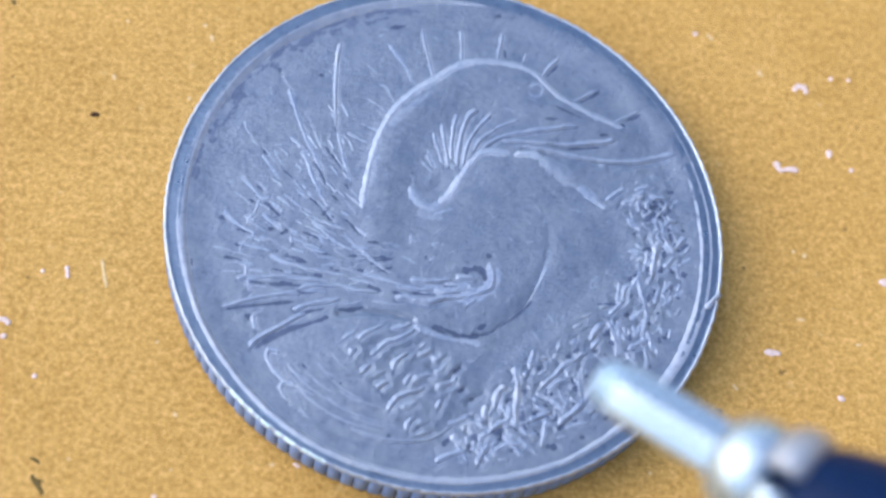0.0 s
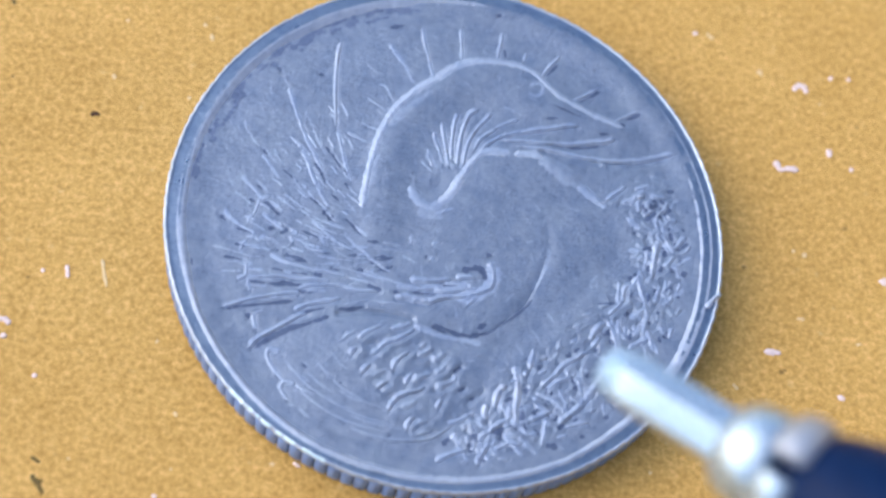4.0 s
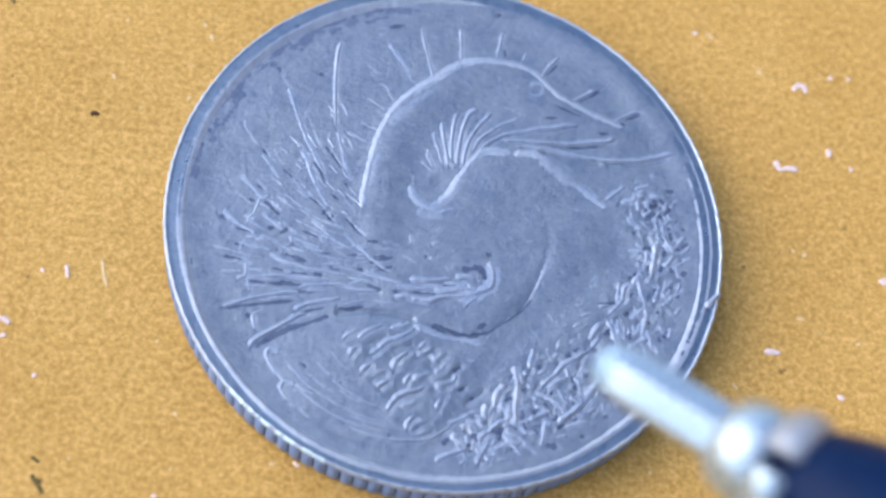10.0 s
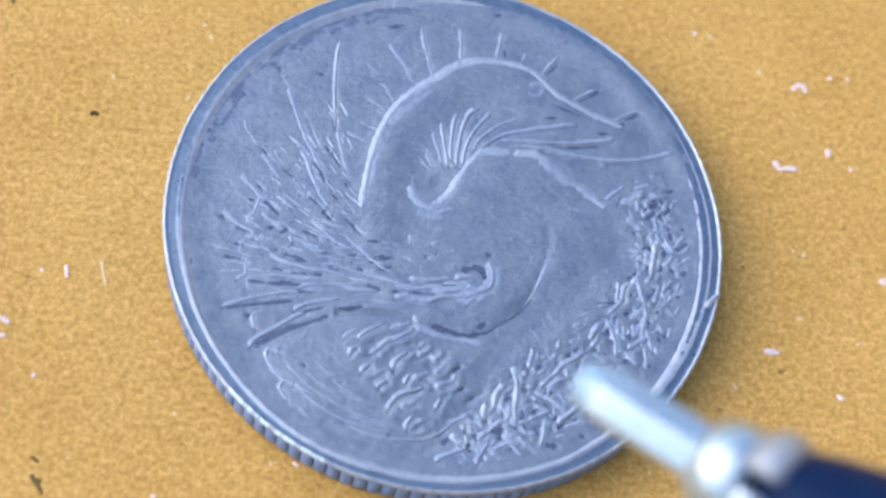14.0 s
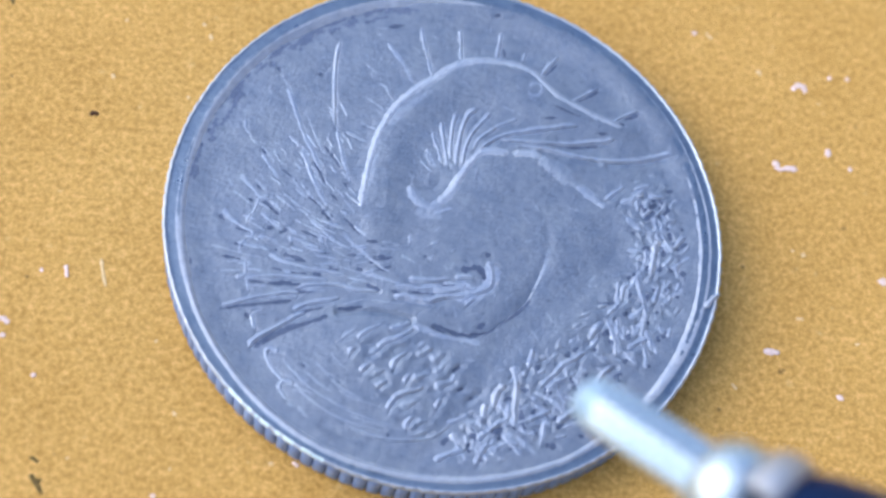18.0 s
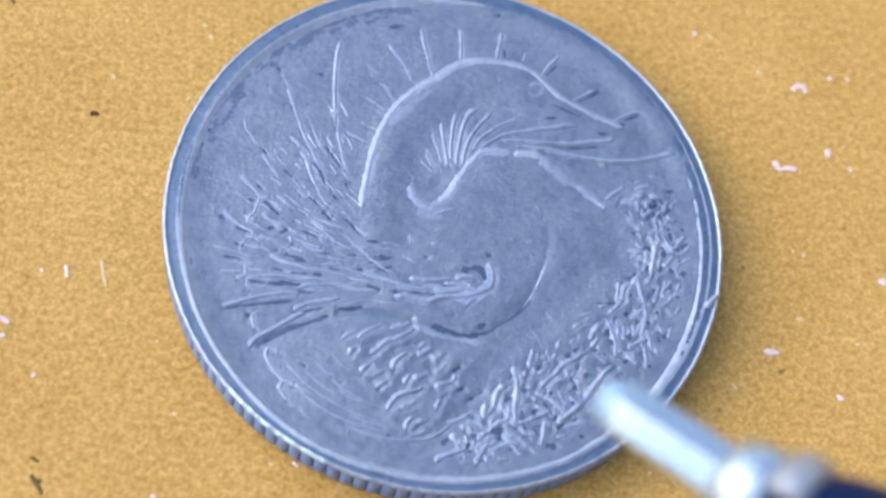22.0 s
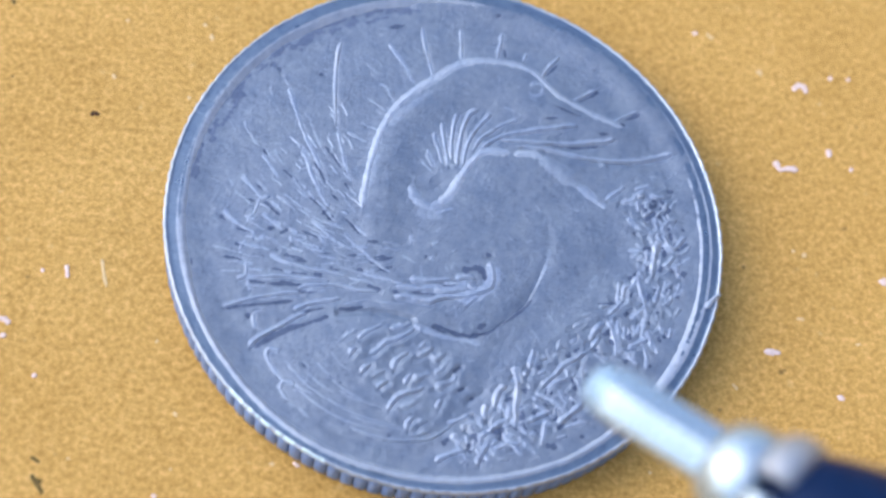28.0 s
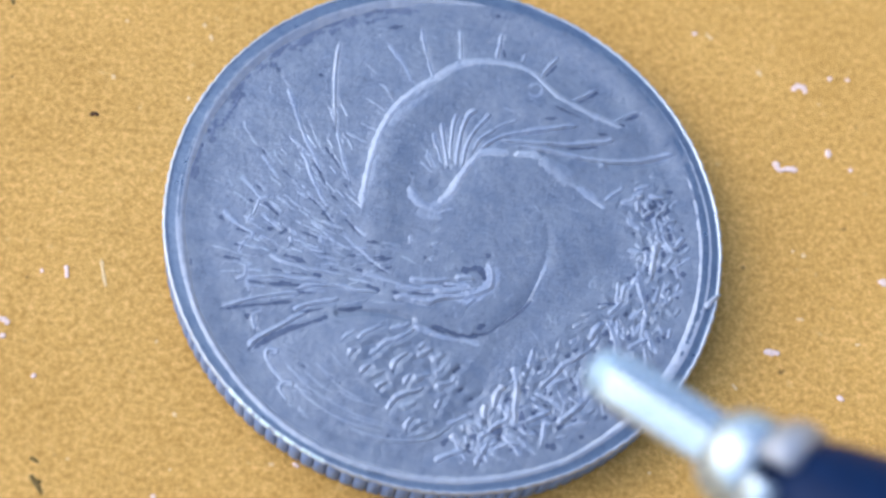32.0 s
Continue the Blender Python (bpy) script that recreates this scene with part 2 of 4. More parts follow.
# hollows between feathers, along the body and among the twigs, with shade coloured in
hollow(0.121, (-6.58, -0.12), (-6.42, -0.31))
hollow(0.069, (-5.58, 0.92), (-5.40, 0.76))
hollow(0.103, (-5.35, 0.40), (-5.14, 0.22), (-4.88, -0.02))
hollow(0.086, (-5.80, 0.44), (-5.61, 0.38))
hollow(0.103, (-5.21, -0.49), (-5.02, -0.41))
hollow(0.103, (-4.85, -0.61), (-4.62, -0.45))
hollow(0.172, (-3.65, 0.23), (-3.35, -0.07))
hollow(0.086, (-5.47, 2.13), (-5.31, 1.92))
hollow(0.086, (-3.49, 2.10), (-3.37, 2.03))
hollow(0.069, (-3.94, 1.78), (-3.75, 1.46), (-3.59, 1.12))
hollow(0.069, (-2.26, -1.33), (-2.01, -1.51), (-1.75, -1.62))
hollow(0.069, (-2.99, 0.01), (-2.72, -0.28), (-2.52, -0.54))
hollow(0.069, (-6.43, -1.43), (-6.16, -1.45), (-5.87, -1.47))
hollow(0.138, (-4.71, -1.26), (-4.44, -1.34), (-4.05, -1.45))
hollow(0.121, (-4.96, -1.12), (-4.88, -1.15))
hollow(0.069, (-5.68, -2.14), (-5.44, -2.16), (-5.20, -2.18))
hollow(0.086, (-5.12, -2.19), (-4.65, -2.19), (-4.09, -2.19))
hollow(0.138, (-3.86, -1.81), (-3.60, -1.85))
hollow(0.103, (-3.42, -1.43), (-3.34, -1.65))
hollow(0.121, (-2.63, -1.61), (-2.42, -1.61))
hollow(0.086, (-6.34, -3.01), (-5.88, -2.93), (-5.17, -2.82), (-4.39, -2.68))
hollow(0.086, (-4.22, -3.04), (-3.90, -2.95), (-3.51, -2.84))
hollow(0.103, (-3.14, -2.85), (-2.79, -2.84), (-2.40, -2.73))
hollow(0.172, (-5.44, -4.15), (-5.13, -3.93), (-4.82, -3.74), (-4.36, -3.49), (-3.74, -3.26), (-3.39, -3.09))
hollow(0.155, (-5.66, -3.11), (-5.61, -3.31))
hollow(0.086, (-1.03, -2.21), (-0.68, -2.22), (-0.29, -2.21))
hollow(0.069, (-0.17, -1.98), (0.10, -1.94), (0.40, -1.91))
hollow(0.103, (-2.33, -2.06), (-2.13, -2.14), (-1.91, -2.21))
hollow(0.086, (-1.62, -2.21), (-1.31, -2.28))
hollow(0.207, (0.40, -1.46), (0.68, -1.37), (0.90, -1.34), (1.06, -1.49), (1.09, -1.72))
hollow(0.121, (0.35, -2.40), (0.43, -2.45))
hollow(0.155, (1.10, -0.91), (1.28, -0.90))
hollow(0.069, (-0.63, -1.01), (-0.65, -1.15))
hollow(0.086, (2.45, -2.22), (1.98, -2.71), (1.56, -3.03), (1.24, -3.28), (0.91, -3.42))
hollow(0.121, (1.04, -3.34), (0.67, -3.47), (0.34, -3.42), (-0.06, -3.30), (-0.46, -3.19))
hollow(0.086, (1.75, 6.16), (1.80, 5.84))
hollow(0.086, (3.44, 5.76), (3.24, 5.52), (3.04, 5.30))
hollow(0.086, (4.70, 4.90), (4.38, 4.67), (4.05, 4.45))
hollow(0.121, (5.47, 3.93), (5.94, 4.19))
hollow(0.086, (5.27, 3.78), (5.46, 3.75))
hollow(0.086, (2.97, 3.79), (3.37, 3.82))
hollow(0.086, (4.61, 3.37), (4.92, 3.39))
hollow(0.069, (3.55, 2.88), (4.07, 2.88), (4.63, 3.00))
hollow(0.052, (3.24, 4.30), (3.67, 4.08), (4.10, 3.92))
hollow(0.155, (6.61, 1.52), (6.84, 1.59))
hollow(0.155, (5.86, 1.10), (5.87, 0.90))
hollow(0.138, (6.24, 0.85), (5.90, 0.52))
hollow(0.155, (6.46, 0.75), (6.70, 0.99))
hollow(0.172, (5.54, 0.16), (5.58, 0.07))
hollow(0.138, (6.59, 0.33), (6.65, 0.13), (6.69, -0.09))
hollow(0.172, (6.42, -0.22), (6.42, -0.65))
hollow(0.121, (6.01, -0.31), (5.96, -0.53))
hollow(0.190, (5.93, -0.93), (5.93, -1.13))
hollow(0.138, (6.91, -0.32), (7.18, -0.13))
hollow(0.155, (6.91, -0.70), (6.92, -0.85))
hollow(0.121, (6.59, -0.95), (6.64, -1.14))
hollow(0.155, (5.30, -1.32), (5.41, -1.39))
hollow(0.103, (5.42, -1.85), (5.23, -2.06))
hollow(0.069, (4.35, -2.24), (4.72, -2.22), (5.07, -2.16))
hollow(0.086, (6.14, -2.36), (6.09, -2.58))
hollow(0.103, (4.65, -3.07), (4.69, -3.26))
hollow(0.172, (2.21, -4.95), (2.19, -5.14))
hollow(0.121, (2.07, -5.56), (2.08, -5.89), (2.17, -6.24))
hollow(0.138, (1.23, -6.35), (1.56, -6.17))
hollow(0.103, (0.69, -6.46), (0.88, -6.32))
hollow(0.172, (2.94, -5.88), (3.07, -5.74))
hollow(0.155, (3.52, -5.89), (3.62, -5.73))
hollow(0.172, (2.71, -6.61), (3.05, -6.66))
hollow(0.138, (3.68, -6.33), (3.82, -6.32))
hollow(0.138, (3.56, -5.25), (3.65, -5.38))
hollow(0.172, (3.48, -4.68), (3.66, -4.60))
hollow(0.138, (2.56, -4.25), (2.61, -4.42))
hollow(0.103, (3.60, -3.80), (3.77, -3.65))
hollow(0.138, (4.40, -5.12), (4.49, -5.03))
hollow(0.155, (4.38, -5.76), (4.53, -5.65))
hollow(0.138, (3.91, -4.47), (3.99, -4.55))
hollow(0.103, (0.91, -7.18), (1.00, -7.10))
hollow(0.086, (3.27, -5.08), (3.33, -5.19))
hollow(0.086, (4.20, -3.74), (4.31, -3.65))
hollow(0.086, (2.68, -5.40), (2.81, -5.46))
hollow(0.086, (1.64, -6.15), (1.79, -6.08))
hollow(0.086, (0.13, -4.62), (0.37, -4.41))
hollow(0.086, (0.26, -5.17), (0.45, -5.06))
hollow(0.086, (0.57, -5.42), (0.73, -5.30))
groove(0.016, 0.11, (-3.39, -6.34), (-3.02, -6.58), (-2.55, -6.67), (-2.09, -6.76), (-1.46, -6.78), (-0.84, -6.65), (-0.44, -6.40))
hollow(0.10, (-0.35, -3.32), (-0.06, -3.39))
hollow(0.14, (0.10, -3.41), (0.36, -3.52))
hollow(0.13, (0.83, -3.21), (1.11, -3.05))
hollow(0.14, (0.67, -3.52), (0.86, -3.33))
hollow(0.06, (-0.51, -3.24), (-0.32, -3.31))
hollow(0.086, (-1.69, -6.55), (-1.58, -6.56))
hollow(0.069, (-4.12, -4.58), (-3.96, -4.69))
hollow(0.086, (-3.28, -4.90), (-3.23, -5.01))
hollow(0.086, (-3.05, -5.07), (-2.98, -5.12))
hollow(0.155, (-5.82, 5.07), (-5.67, 5.18))
hollow(0.103, (-5.11, 4.92), (-5.05, 4.74))
hollow(0.103, (-3.90, 4.80), (-3.75, 4.76))
hollow(0.121, (-7.08, 2.53), (-6.99, 2.64))
hollow(0.103, (-7.28, 1.96), (-7.19, 2.15))
hollow(0.138, (-7.37, -1.55), (-7.31, -1.81))
hollow(0.121, (-1.80, 6.61), (-1.28, 6.74))
hollow(0.121, (1.51, 7.27), (1.68, 7.35))


def inside(x, y, poly):
    hit = np.zeros(x.shape, bool)
    for (x0, y0), (x1, y1) in zip(poly, np.roll(poly, -1, 0)):
        if y0 != y1:
            hit ^= ((y0 > y) != (y1 > y)) & (x < (x1 - x0) * (y - y0) / (y1 - y0) + x0)
    return hit


def nearest(x, y, poly, closed=True):
    best = np.full(x.shape, 90.0)
    ends = np.roll(poly, -1, 0)
    for (x0, y0), (x1, y1) in zip(poly if closed else poly[:-1], ends):
        dx, dy = x1 - x0, y1 - y0
        s = np.clip(((x - x0) * dx + (y - y0) * dy) / (dx * dx + dy * dy + 1e-12), 0, 1)
        best = np.minimum(best, (x - x0 - s * dx) ** 2 + (y - y0 - s * dy) ** 2)
    return np.sqrt(best)


# how far the field swells towards the rim, by angle in degrees
RISE_AT = [-180, -90, -30, 0, 30, 75, 92, 110, 145, 162, 180]
RISE_UP = [0.050, 0.050, 0.072, 0.080, 0.092, 0.086, 0.035, 0.0, 0.0, 0.030, 0.050]


def field_height(x, y):
    """Height in millimetres of the coin's face over its field."""
    h = 0.006 * wave(x, y, 1) + 0.004 * wave(3 * x, 3 * y, 2)
    raised = np.zeros(x.shape)
    for amount, edge, third, shape in AREAS:
        lo, hi = shape.min(0) - 3 * edge, shape.max(0) + 3 * edge
        near = (x > lo[0]) & (x < hi[0]) & (y > lo[1]) & (y < hi[1])
        if not near.any():
            continue
        xs, ys = x[near], y[near]
        if isinstance(third, tuple):
            d = nearest(xs, ys, shape, False)
            ends = np.minimum(np.hypot(xs - shape[0, 0], ys - shape[0, 1]), np.hypot(xs - shape[-1, 0], ys - shape[-1, 1]))
            h[near] += amount * np.exp(-d / edge) * smooth(ends / 1.9) * inside(xs, ys, np.vstack([shape, third]))
            continue
        if third is None:
            d = nearest(xs, ys, shape, False) / edge
            h[near] += amount * np.exp(-d * d)
            continue
        d = nearest(xs, ys, shape) * np.where(inside(xs, ys, shape), 1, -1)
        raised[near] += np.exp(60 * (amount * smooth(0.5 + d / edge) + third * smooth(d / 1.3))) - 1
    u, v = 0.8 * x + 0.6 * y, 0.8 * y - 0.6 * x
    pits = np.sin(8.3 * x + 1.9 * np.sin(3.1 * y)) * np.sin(8.9 * y + 1.7 * np.sin(2.7 * x)) + np.sin(11.3 * u + 2.0 * np.sin(4.1 * v)) * np.sin(10.1 * v + 1.0)
    h = h - 0.020 * inside(x, y, NEST) * smooth(nearest(x, y, NEST) / 0.5) * smooth(pits)
    r = np.hypot(x, y)
    rise = np.interp(np.degrees(np.arctan2(y, x)), RISE_AT, RISE_UP)
    return h + np.log1p(raised) / 60 + rise * smooth((r - 6.85) / 0.85)


# ---- ground ----
bm = bmesh.new()
bmesh.ops.create_cube(bm, size=1.0, matrix=Matrix.Translation((-0.175, 0.25, -0.01)) @ Matrix.Diagonal((2.04, 1.89, 0.02, 1)))
bmesh.ops.bevel(bm, geom=bm.edges[:], offset=0.003, segments=3, affect="EDGES")
me = bpy.data.meshes.new("tabletop")
bm.to_mesh(me)
bm.free()
me.materials.append(M_BOARD)
ground = tagged(new("tabletop", me), "flat mustard-yellow board with fine speckled grain", "table", kind="structure")

# unseen walls added behind the camera to block sky and bounce warm light
def plaster(name, dark, light):
    a = Mat(name)
    a.put("Base Color", a.ramp(a.noise(0.02, 4), [(0.3, dark), (0.7, light)])).put("Roughness", 0.9)
    return a.m


def wall(name, x0, x1, y0, y1, top, material, label):
    corners = [(x, y, z) for z in (-0.02, top) for x, y in ((x0, y0), (x1, y0), (x1, y1), (x0, y1))]
    sides = [(0, 1, 5, 4), (1, 2, 6, 5), (2, 3, 7, 6), (3, 0, 4, 7), (4, 5, 6, 7), (3, 2, 1, 0)]
    tagged(mesh_object(name, corners, sides, material, smooth=False), label, "wall", kind="structure")


wall("shade_wall_south", -0.22, 0.95, -0.80, -0.70, 1.3, plaster("grey_plaster", (0.17, 0.18, 0.205), (0.22, 0.23, 0.26)), "unseen grey plastered wall added to block the sky")
wall("bounce_wall_east", 0.85, 0.95, -0.699, 1.2, 0.6, plaster("cream_plaster", (0.36, 0.325, 0.27), (0.43, 0.39, 0.33)), "unseen cream plastered wall added to bounce warm light")

# ---- coin ----
coin = tagged(new("coin"), "worn blue-grey silver coin with a long-necked bird on a nest", "coin")


def disc_face():
    step, half = 0.0225, R_FIELD
    n = int(2 * half / step) + 1
    axis = np.linspace(-half, half, n)
    gx, gy = np.meshgrid(axis, axis)
    z = field_height(gx.ravel(), gy.ravel()) + T_FIELD
    gx, gy = gx.ravel(), gy.ravel()
    keep = np.hypot(gx, gy) < half
    cells = (np.arange(n - 1)[:, None] * n + np.arange(n - 1)[None, :]).ravel()
    quads = np.stack([cells, cells + 1, cells + n + 1, cells + n], 1)
    quads = quads[keep[quads].all(1)]
    used = np.unique(quads)
    index = np.zeros(n * n, int)
    index[used] = np.arange(len(used))
    verts = np.stack([gx, gy, z], 1)[used] * MM
    return verts.tolist(), index[quads].tolist()


RIM_X, RIM_Y = 0.017, 0.046
LIP_AT = [-180, -169, -156, -143, -130, -120, -107, -84, -65, -52, -25, 4, 25, 60, 105, 140, 160, 170, 180]
LIP_R = [7.67, 7.67, 7.75, 7.76, 7.82, 7.86, 7.83, 7.80, 7.78, 7.71, 7.59, 7.55, 7.60, 7.64, 7.74, 7.76, 7.72, 7.69, 7.67]
WEAR_AT = [-180, -150, -100, -60, -30, 0, 25, 45, 75, 125, 150, 168, 180]
WEAR_UP = [0.2, 1.0, 1.4, 1.2, 0.3, 0.05, -0.2, -0.4, -0.2, 0.0, 0.15, 0.2, 0.2]


def hoop(section, steps, wear, notch=0.0):
    """Vertices and faces of a ring about the coin whose section (radius, height) follows the angle."""
    verts, faces, k = [], [], 0
    for i in range(steps):
        u = 2 * math.pi * i / steps
        deg = (math.degrees(u) + 180) % 360 - 180
        spot = noise.noise((9 * math.cos(u), 9 * math.sin(u), 0.3)) + 0.7 * noise.noise((31 * math.cos(u), 31 * math.sin(u), 1.7))
        lift = noise.noise((24 * math.cos(u), 24 * math.sin(u), 5.1)) + 0.6 * noise.noise((70 * math.cos(u), 70 * math.sin(u), 2.2))
        tooth = (0.5 + 0.5 * math.cos(128 * u)) ** 3
        ring = section(float(np.interp(deg, LIP_AT, LIP_R)), float(np.interp(deg, WEAR_AT, WEAR_UP)))
        k = len(ring)
        for r, z in ring:
            cut = notch * tooth * min(max((r - 8.10) / 0.07, 0.0), 1.0)
            r += wear * spot - cut
            z += 0.6 * wear * lift - 0.6 * cut
            verts.append(((RIM_X + r * math.cos(u)) * MM, (RIM_Y + r * math.sin(u)) * MM, z * MM))
    for i in range(steps):
        j = (i + 1) % steps
        for n in range(k - 1):
            faces.append((i * k + n, j * k + n, j * k + n + 1, i * k + n + 1))
    return verts, faces


def band_section(lip, up):
    dip = min(max((7.75 - lip) / 0.15, 0.0), 1.0)
    return [(lip + 0.03, 1.165 + 0.010 * up), (lip + 0.09, 1.170), (0.5 * (lip + 8.0), 1.169 - 0.004 * dip), (8.00, 1.167 - 0.018 * dip), (8.09, 1.165 - 0.022 * dip), (8.14, 1.175)]


def lip_section(lip, up):
    wide = max(7.72 - lip, 0.0) * 1.2
    crest = 1.163 + 0.034 * up
    return [(lip - 0.26, 1.06), (lip - 0.15, 1.105 + 0.012 * up), (lip - 0.09, 1.137 + 0.002 * up), (lip - 0.05, 1.153 + 0.016 * up), (lip - 0.03, crest), (lip + 0.03 + wide, crest - 0.004), (lip + 0.07 + wide, 1.167 + 0.020 * up), (lip + 0.12 + wide, 1.163)]


def corner_section(lip, up):
    return [(8.09, 1.140), (8.115, 1.180), (8.14, 1.192), (8.17, 1.181), (8.198, 1.150), (8.210, 1.11), (8.20, 1.07), (8.14, 1.04)]


mesh_object("rim", *hoop(band_section, 720, 0.010), M_RIM, coin, "dull blue-grey rim band between two bright edges")
mesh_object("inner_lip", *hoop(lip_section, 1440, 0.014), M_LIP, coin, "narrow worn inner lip of the rim")
outer_lip = mesh_object("outer_lip", *hoop(corner_section, 1536, 0.012, 0.020), M_CORNER, coin, "bright rubbed outer corner of the rim")
# the lower-left arc of the corner has a glint coloured in
outer_lip.data.materials.append(M_GLINT)
for face in outer_lip.data.polygons:
    turn = math.degrees(math.atan2(face.center.y, face.center.x))
    if -139 < turn < -114 and noise.noise((1.1 * turn, 0.0, 0.4)) > -0.22:
        face.material_index = 1
# edge core in the recess shade tone, dark between the reeds
edge = mesh_object("edge", *lathe([(8.13, 1.12), (8.09, 1.08), (8.09, 0.06), (8.02, 0.0), (0.01, 0.0)], 240), M_SHADE, coin, "grooved outer edge")
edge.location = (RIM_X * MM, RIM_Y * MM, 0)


def reed_mesh():
    verts, faces = [], []
    w = 0.182
    ring = [(8.11, -w), (8.168, -w * 0.84), (8.180, 0.0), (8.168, w * 0.84), (8.11, w)]
    levels = [(0.05, -0.05), (0.10, 0.0), (1.09, 0.0), (1.14, -0.03)]
    for z, out in levels:
        for r, s in ring:
            verts.append(((r + out) * MM, s * MM, z * MM))
    for k in range(3):
        for i in range(4):
            b = k * 5 + i
            faces.append((b, b + 1, b + 6, b + 5))
    faces += [(4, 3, 2, 1, 0), (15, 16, 17, 18, 19)]
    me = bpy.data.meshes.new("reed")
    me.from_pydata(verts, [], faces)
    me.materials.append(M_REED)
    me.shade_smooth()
    return me


reed_data = reed_mesh()
REEDS = 128
for i in range(REEDS):
    reed = new("reed", reed_data)
    reed.parent = edge
    reed.rotation_euler = (0, 0, 2 * math.pi * i / REEDS)


def ribbon(points, width, height, base, taper=0.35, lump=0.0, seed=0.0, flat=False):
    """A thin strip with a rounded or flat top along a smooth line: vertices and faces. base gives the height it lies on."""
    line = spline(points, 5)
    n = len(line)
    way = np.gradient(line, axis=0)
    way /= np.maximum(np.hypot(way[:, 0], way[:, 1]), 1e-9)[:, None]
    side = np.stack([-way[:, 1], way[:, 0]], 1)
    s = np.linspace(0, 1, n)
    length = max(np.hypot(*np.diff(line, axis=0).T).sum(), 1e-6)
    cap = np.clip(np.minimum(s, 1 - s) * length / (width * 0.6), 0, 1)
    round_end = np.sqrt(np.clip(1 - (1 - cap) ** 2, 0.02, 1))
    swell = round_end * (1 - taper * s) * (1 + lump * np.sin(9 * s + seed) + 0.5 * lump * np.sin(23 * s + 2 * seed))
    rng = np.random.RandomState(int(abs(seed) * 9973) % 100000)
    swell *= 1 + lump * 1.4 * rng.uniform(-1, 1, n)
    rise = round_end * (1 + lump * 2.0 * rng.uniform(-1, 1, n))
    line[1:-1] += side[1:-1] * (rng.uniform(-1, 1, n - 2) * lump * width * 0.5)[:, None]
    below = base(line[:, 0], line[:, 1])
    across = (-1.0, -0.9, -0.62, 0.0, 0.62, 0.9, 1.0)
    up = (-0.3, 0.35, 0.80, 1.0, 0.80, 0.35, -0.3)
    if flat:
        across = (-1.0, -0.86, -0.5, 0.0, 0.5, 0.86, 1.0)
        up = (0.0, 0.85, 1.0, 1.0, 1.0, 0.85, 0.0)
    verts, faces = [], []
    k = len(across)
    for i in range(n):
        for c, u in zip(across, up):
            x, y = line[i] + side[i] * c * width * 0.5 * swell[i]
            z = below[i] + u * height * (rise[i] if not flat else 0.3 + 0.7 * round_end[i])
            verts.append((x * MM, y * MM, z * MM))
    for i in range(n - 1):
        for j in range(k - 1):
            b = i * k + j
            faces.append((b, b + k, b + k + 1, b + 1))
    faces.append(tuple(range(k)))
    faces.append(tuple(reversed(range((n - 1) * k, n * k))))
    return verts, faces


def on_face(x, y):
    return field_height(np.array(x, float), np.array(y, float)) + T_FIELD


def ridge(points, width, height, seed, taper=0.35, lump=0.17, lift=-0.001):
    """A soft struck ridge that rises out of the face along a smooth line: vertices and faces."""
    line = spline(points, 5)
    n = len(line)
    way = np.gradient(line, axis=0)
    way /= np.maximum(np.hypot(way[:, 0], way[:, 1]), 1e-9)[:, None]
    side = np.stack([-way[:, 1], way[:, 0]], 1)
    s = np.linspace(0, 1, n)
    length = max(np.hypot(*np.diff(line, axis=0).T).sum(), 1e-6)
    ends = np.clip(np.minimum(s * 1.25, 1 - s) * length / (1.1 * width), 0, 1)
    ends = np.sqrt(np.clip(1 - (1 - ends) ** 2, 0.03, 1))
    rng = np.random.RandomState(int(abs(seed) * 9973) % 100000)
    swell = ends * (1 - taper * s) * (1 + lump * np.sin(9 * s + seed) + lump * rng.uniform(-1, 1, n))
    rise = ends * (1 - 0.5 * taper * s) * (1 + 1.6 * lump * rng.uniform(-1, 1, n))
    line[1:-1] += side[1:-1] * (rng.uniform(-1, 1, n - 2) * 0.4 * lump * width)[:, None]
    across = np.array([-1.0, -0.76, -0.52, -0.28, 0.0, 0.28, 0.52, 0.76, 1.0])
    up = np.cos(across * math.pi / 2) ** 1.3 - 0.10 * np.abs(across) ** 4
    k = len(across)
    spot = line[:, None, :] + side[:, None, :] * (across[None, :, None] * (0.92 * width * swell)[:, None, None])
    z = on_face(spot[..., 0].ravel(), spot[..., 1].ravel()).reshape(n, k) + height * rise[:, None] * up[None, :] + lift
    verts = (np.concatenate([spot, z[..., None]], 2).reshape(-1, 3) * MM).tolist()
    faces = [(i * k + j, i * k + k + j, i * k + k + j + 1, i * k + j + 1) for i in range(n - 1) for j in range(k - 1)]
    return verts, faces


RIDGES = []


def struck(name, width, rise, points, steep, taper, label=""):
    """Notes a ridge for the face and sinks a shallow moat along its lower side."""
    RIDGES.append((name, width, rise, points, steep, taper, label))
    dx, dy = 0.42 * width, -0.62 * width
    if name != "outline":
        AREAS.append((-0.135 * width * rise, 0.46 * width, None, spline([(x + dx, y + dy) for x, y in points], 3)))


def feather(width, rise, *points):
    struck("feather", width, rise, points, 0.225, 0.35)


def quill(width, rise, *points):
    struck("feather", width, rise, points, 0.225, 0.25)


def outline(width, rise, *points):
    struck("outline", width, rise, points, 0.13, 0.15, "bright worn contour ridge of the bird")


def crease(width, rise, *points):
    struck("outline", width, rise, points, 0.06, 0.3)


def nick(width, rise, *points):
    struck("nick", width, rise, points, 0.18, 0.3, "small worn nick in the bird's body")


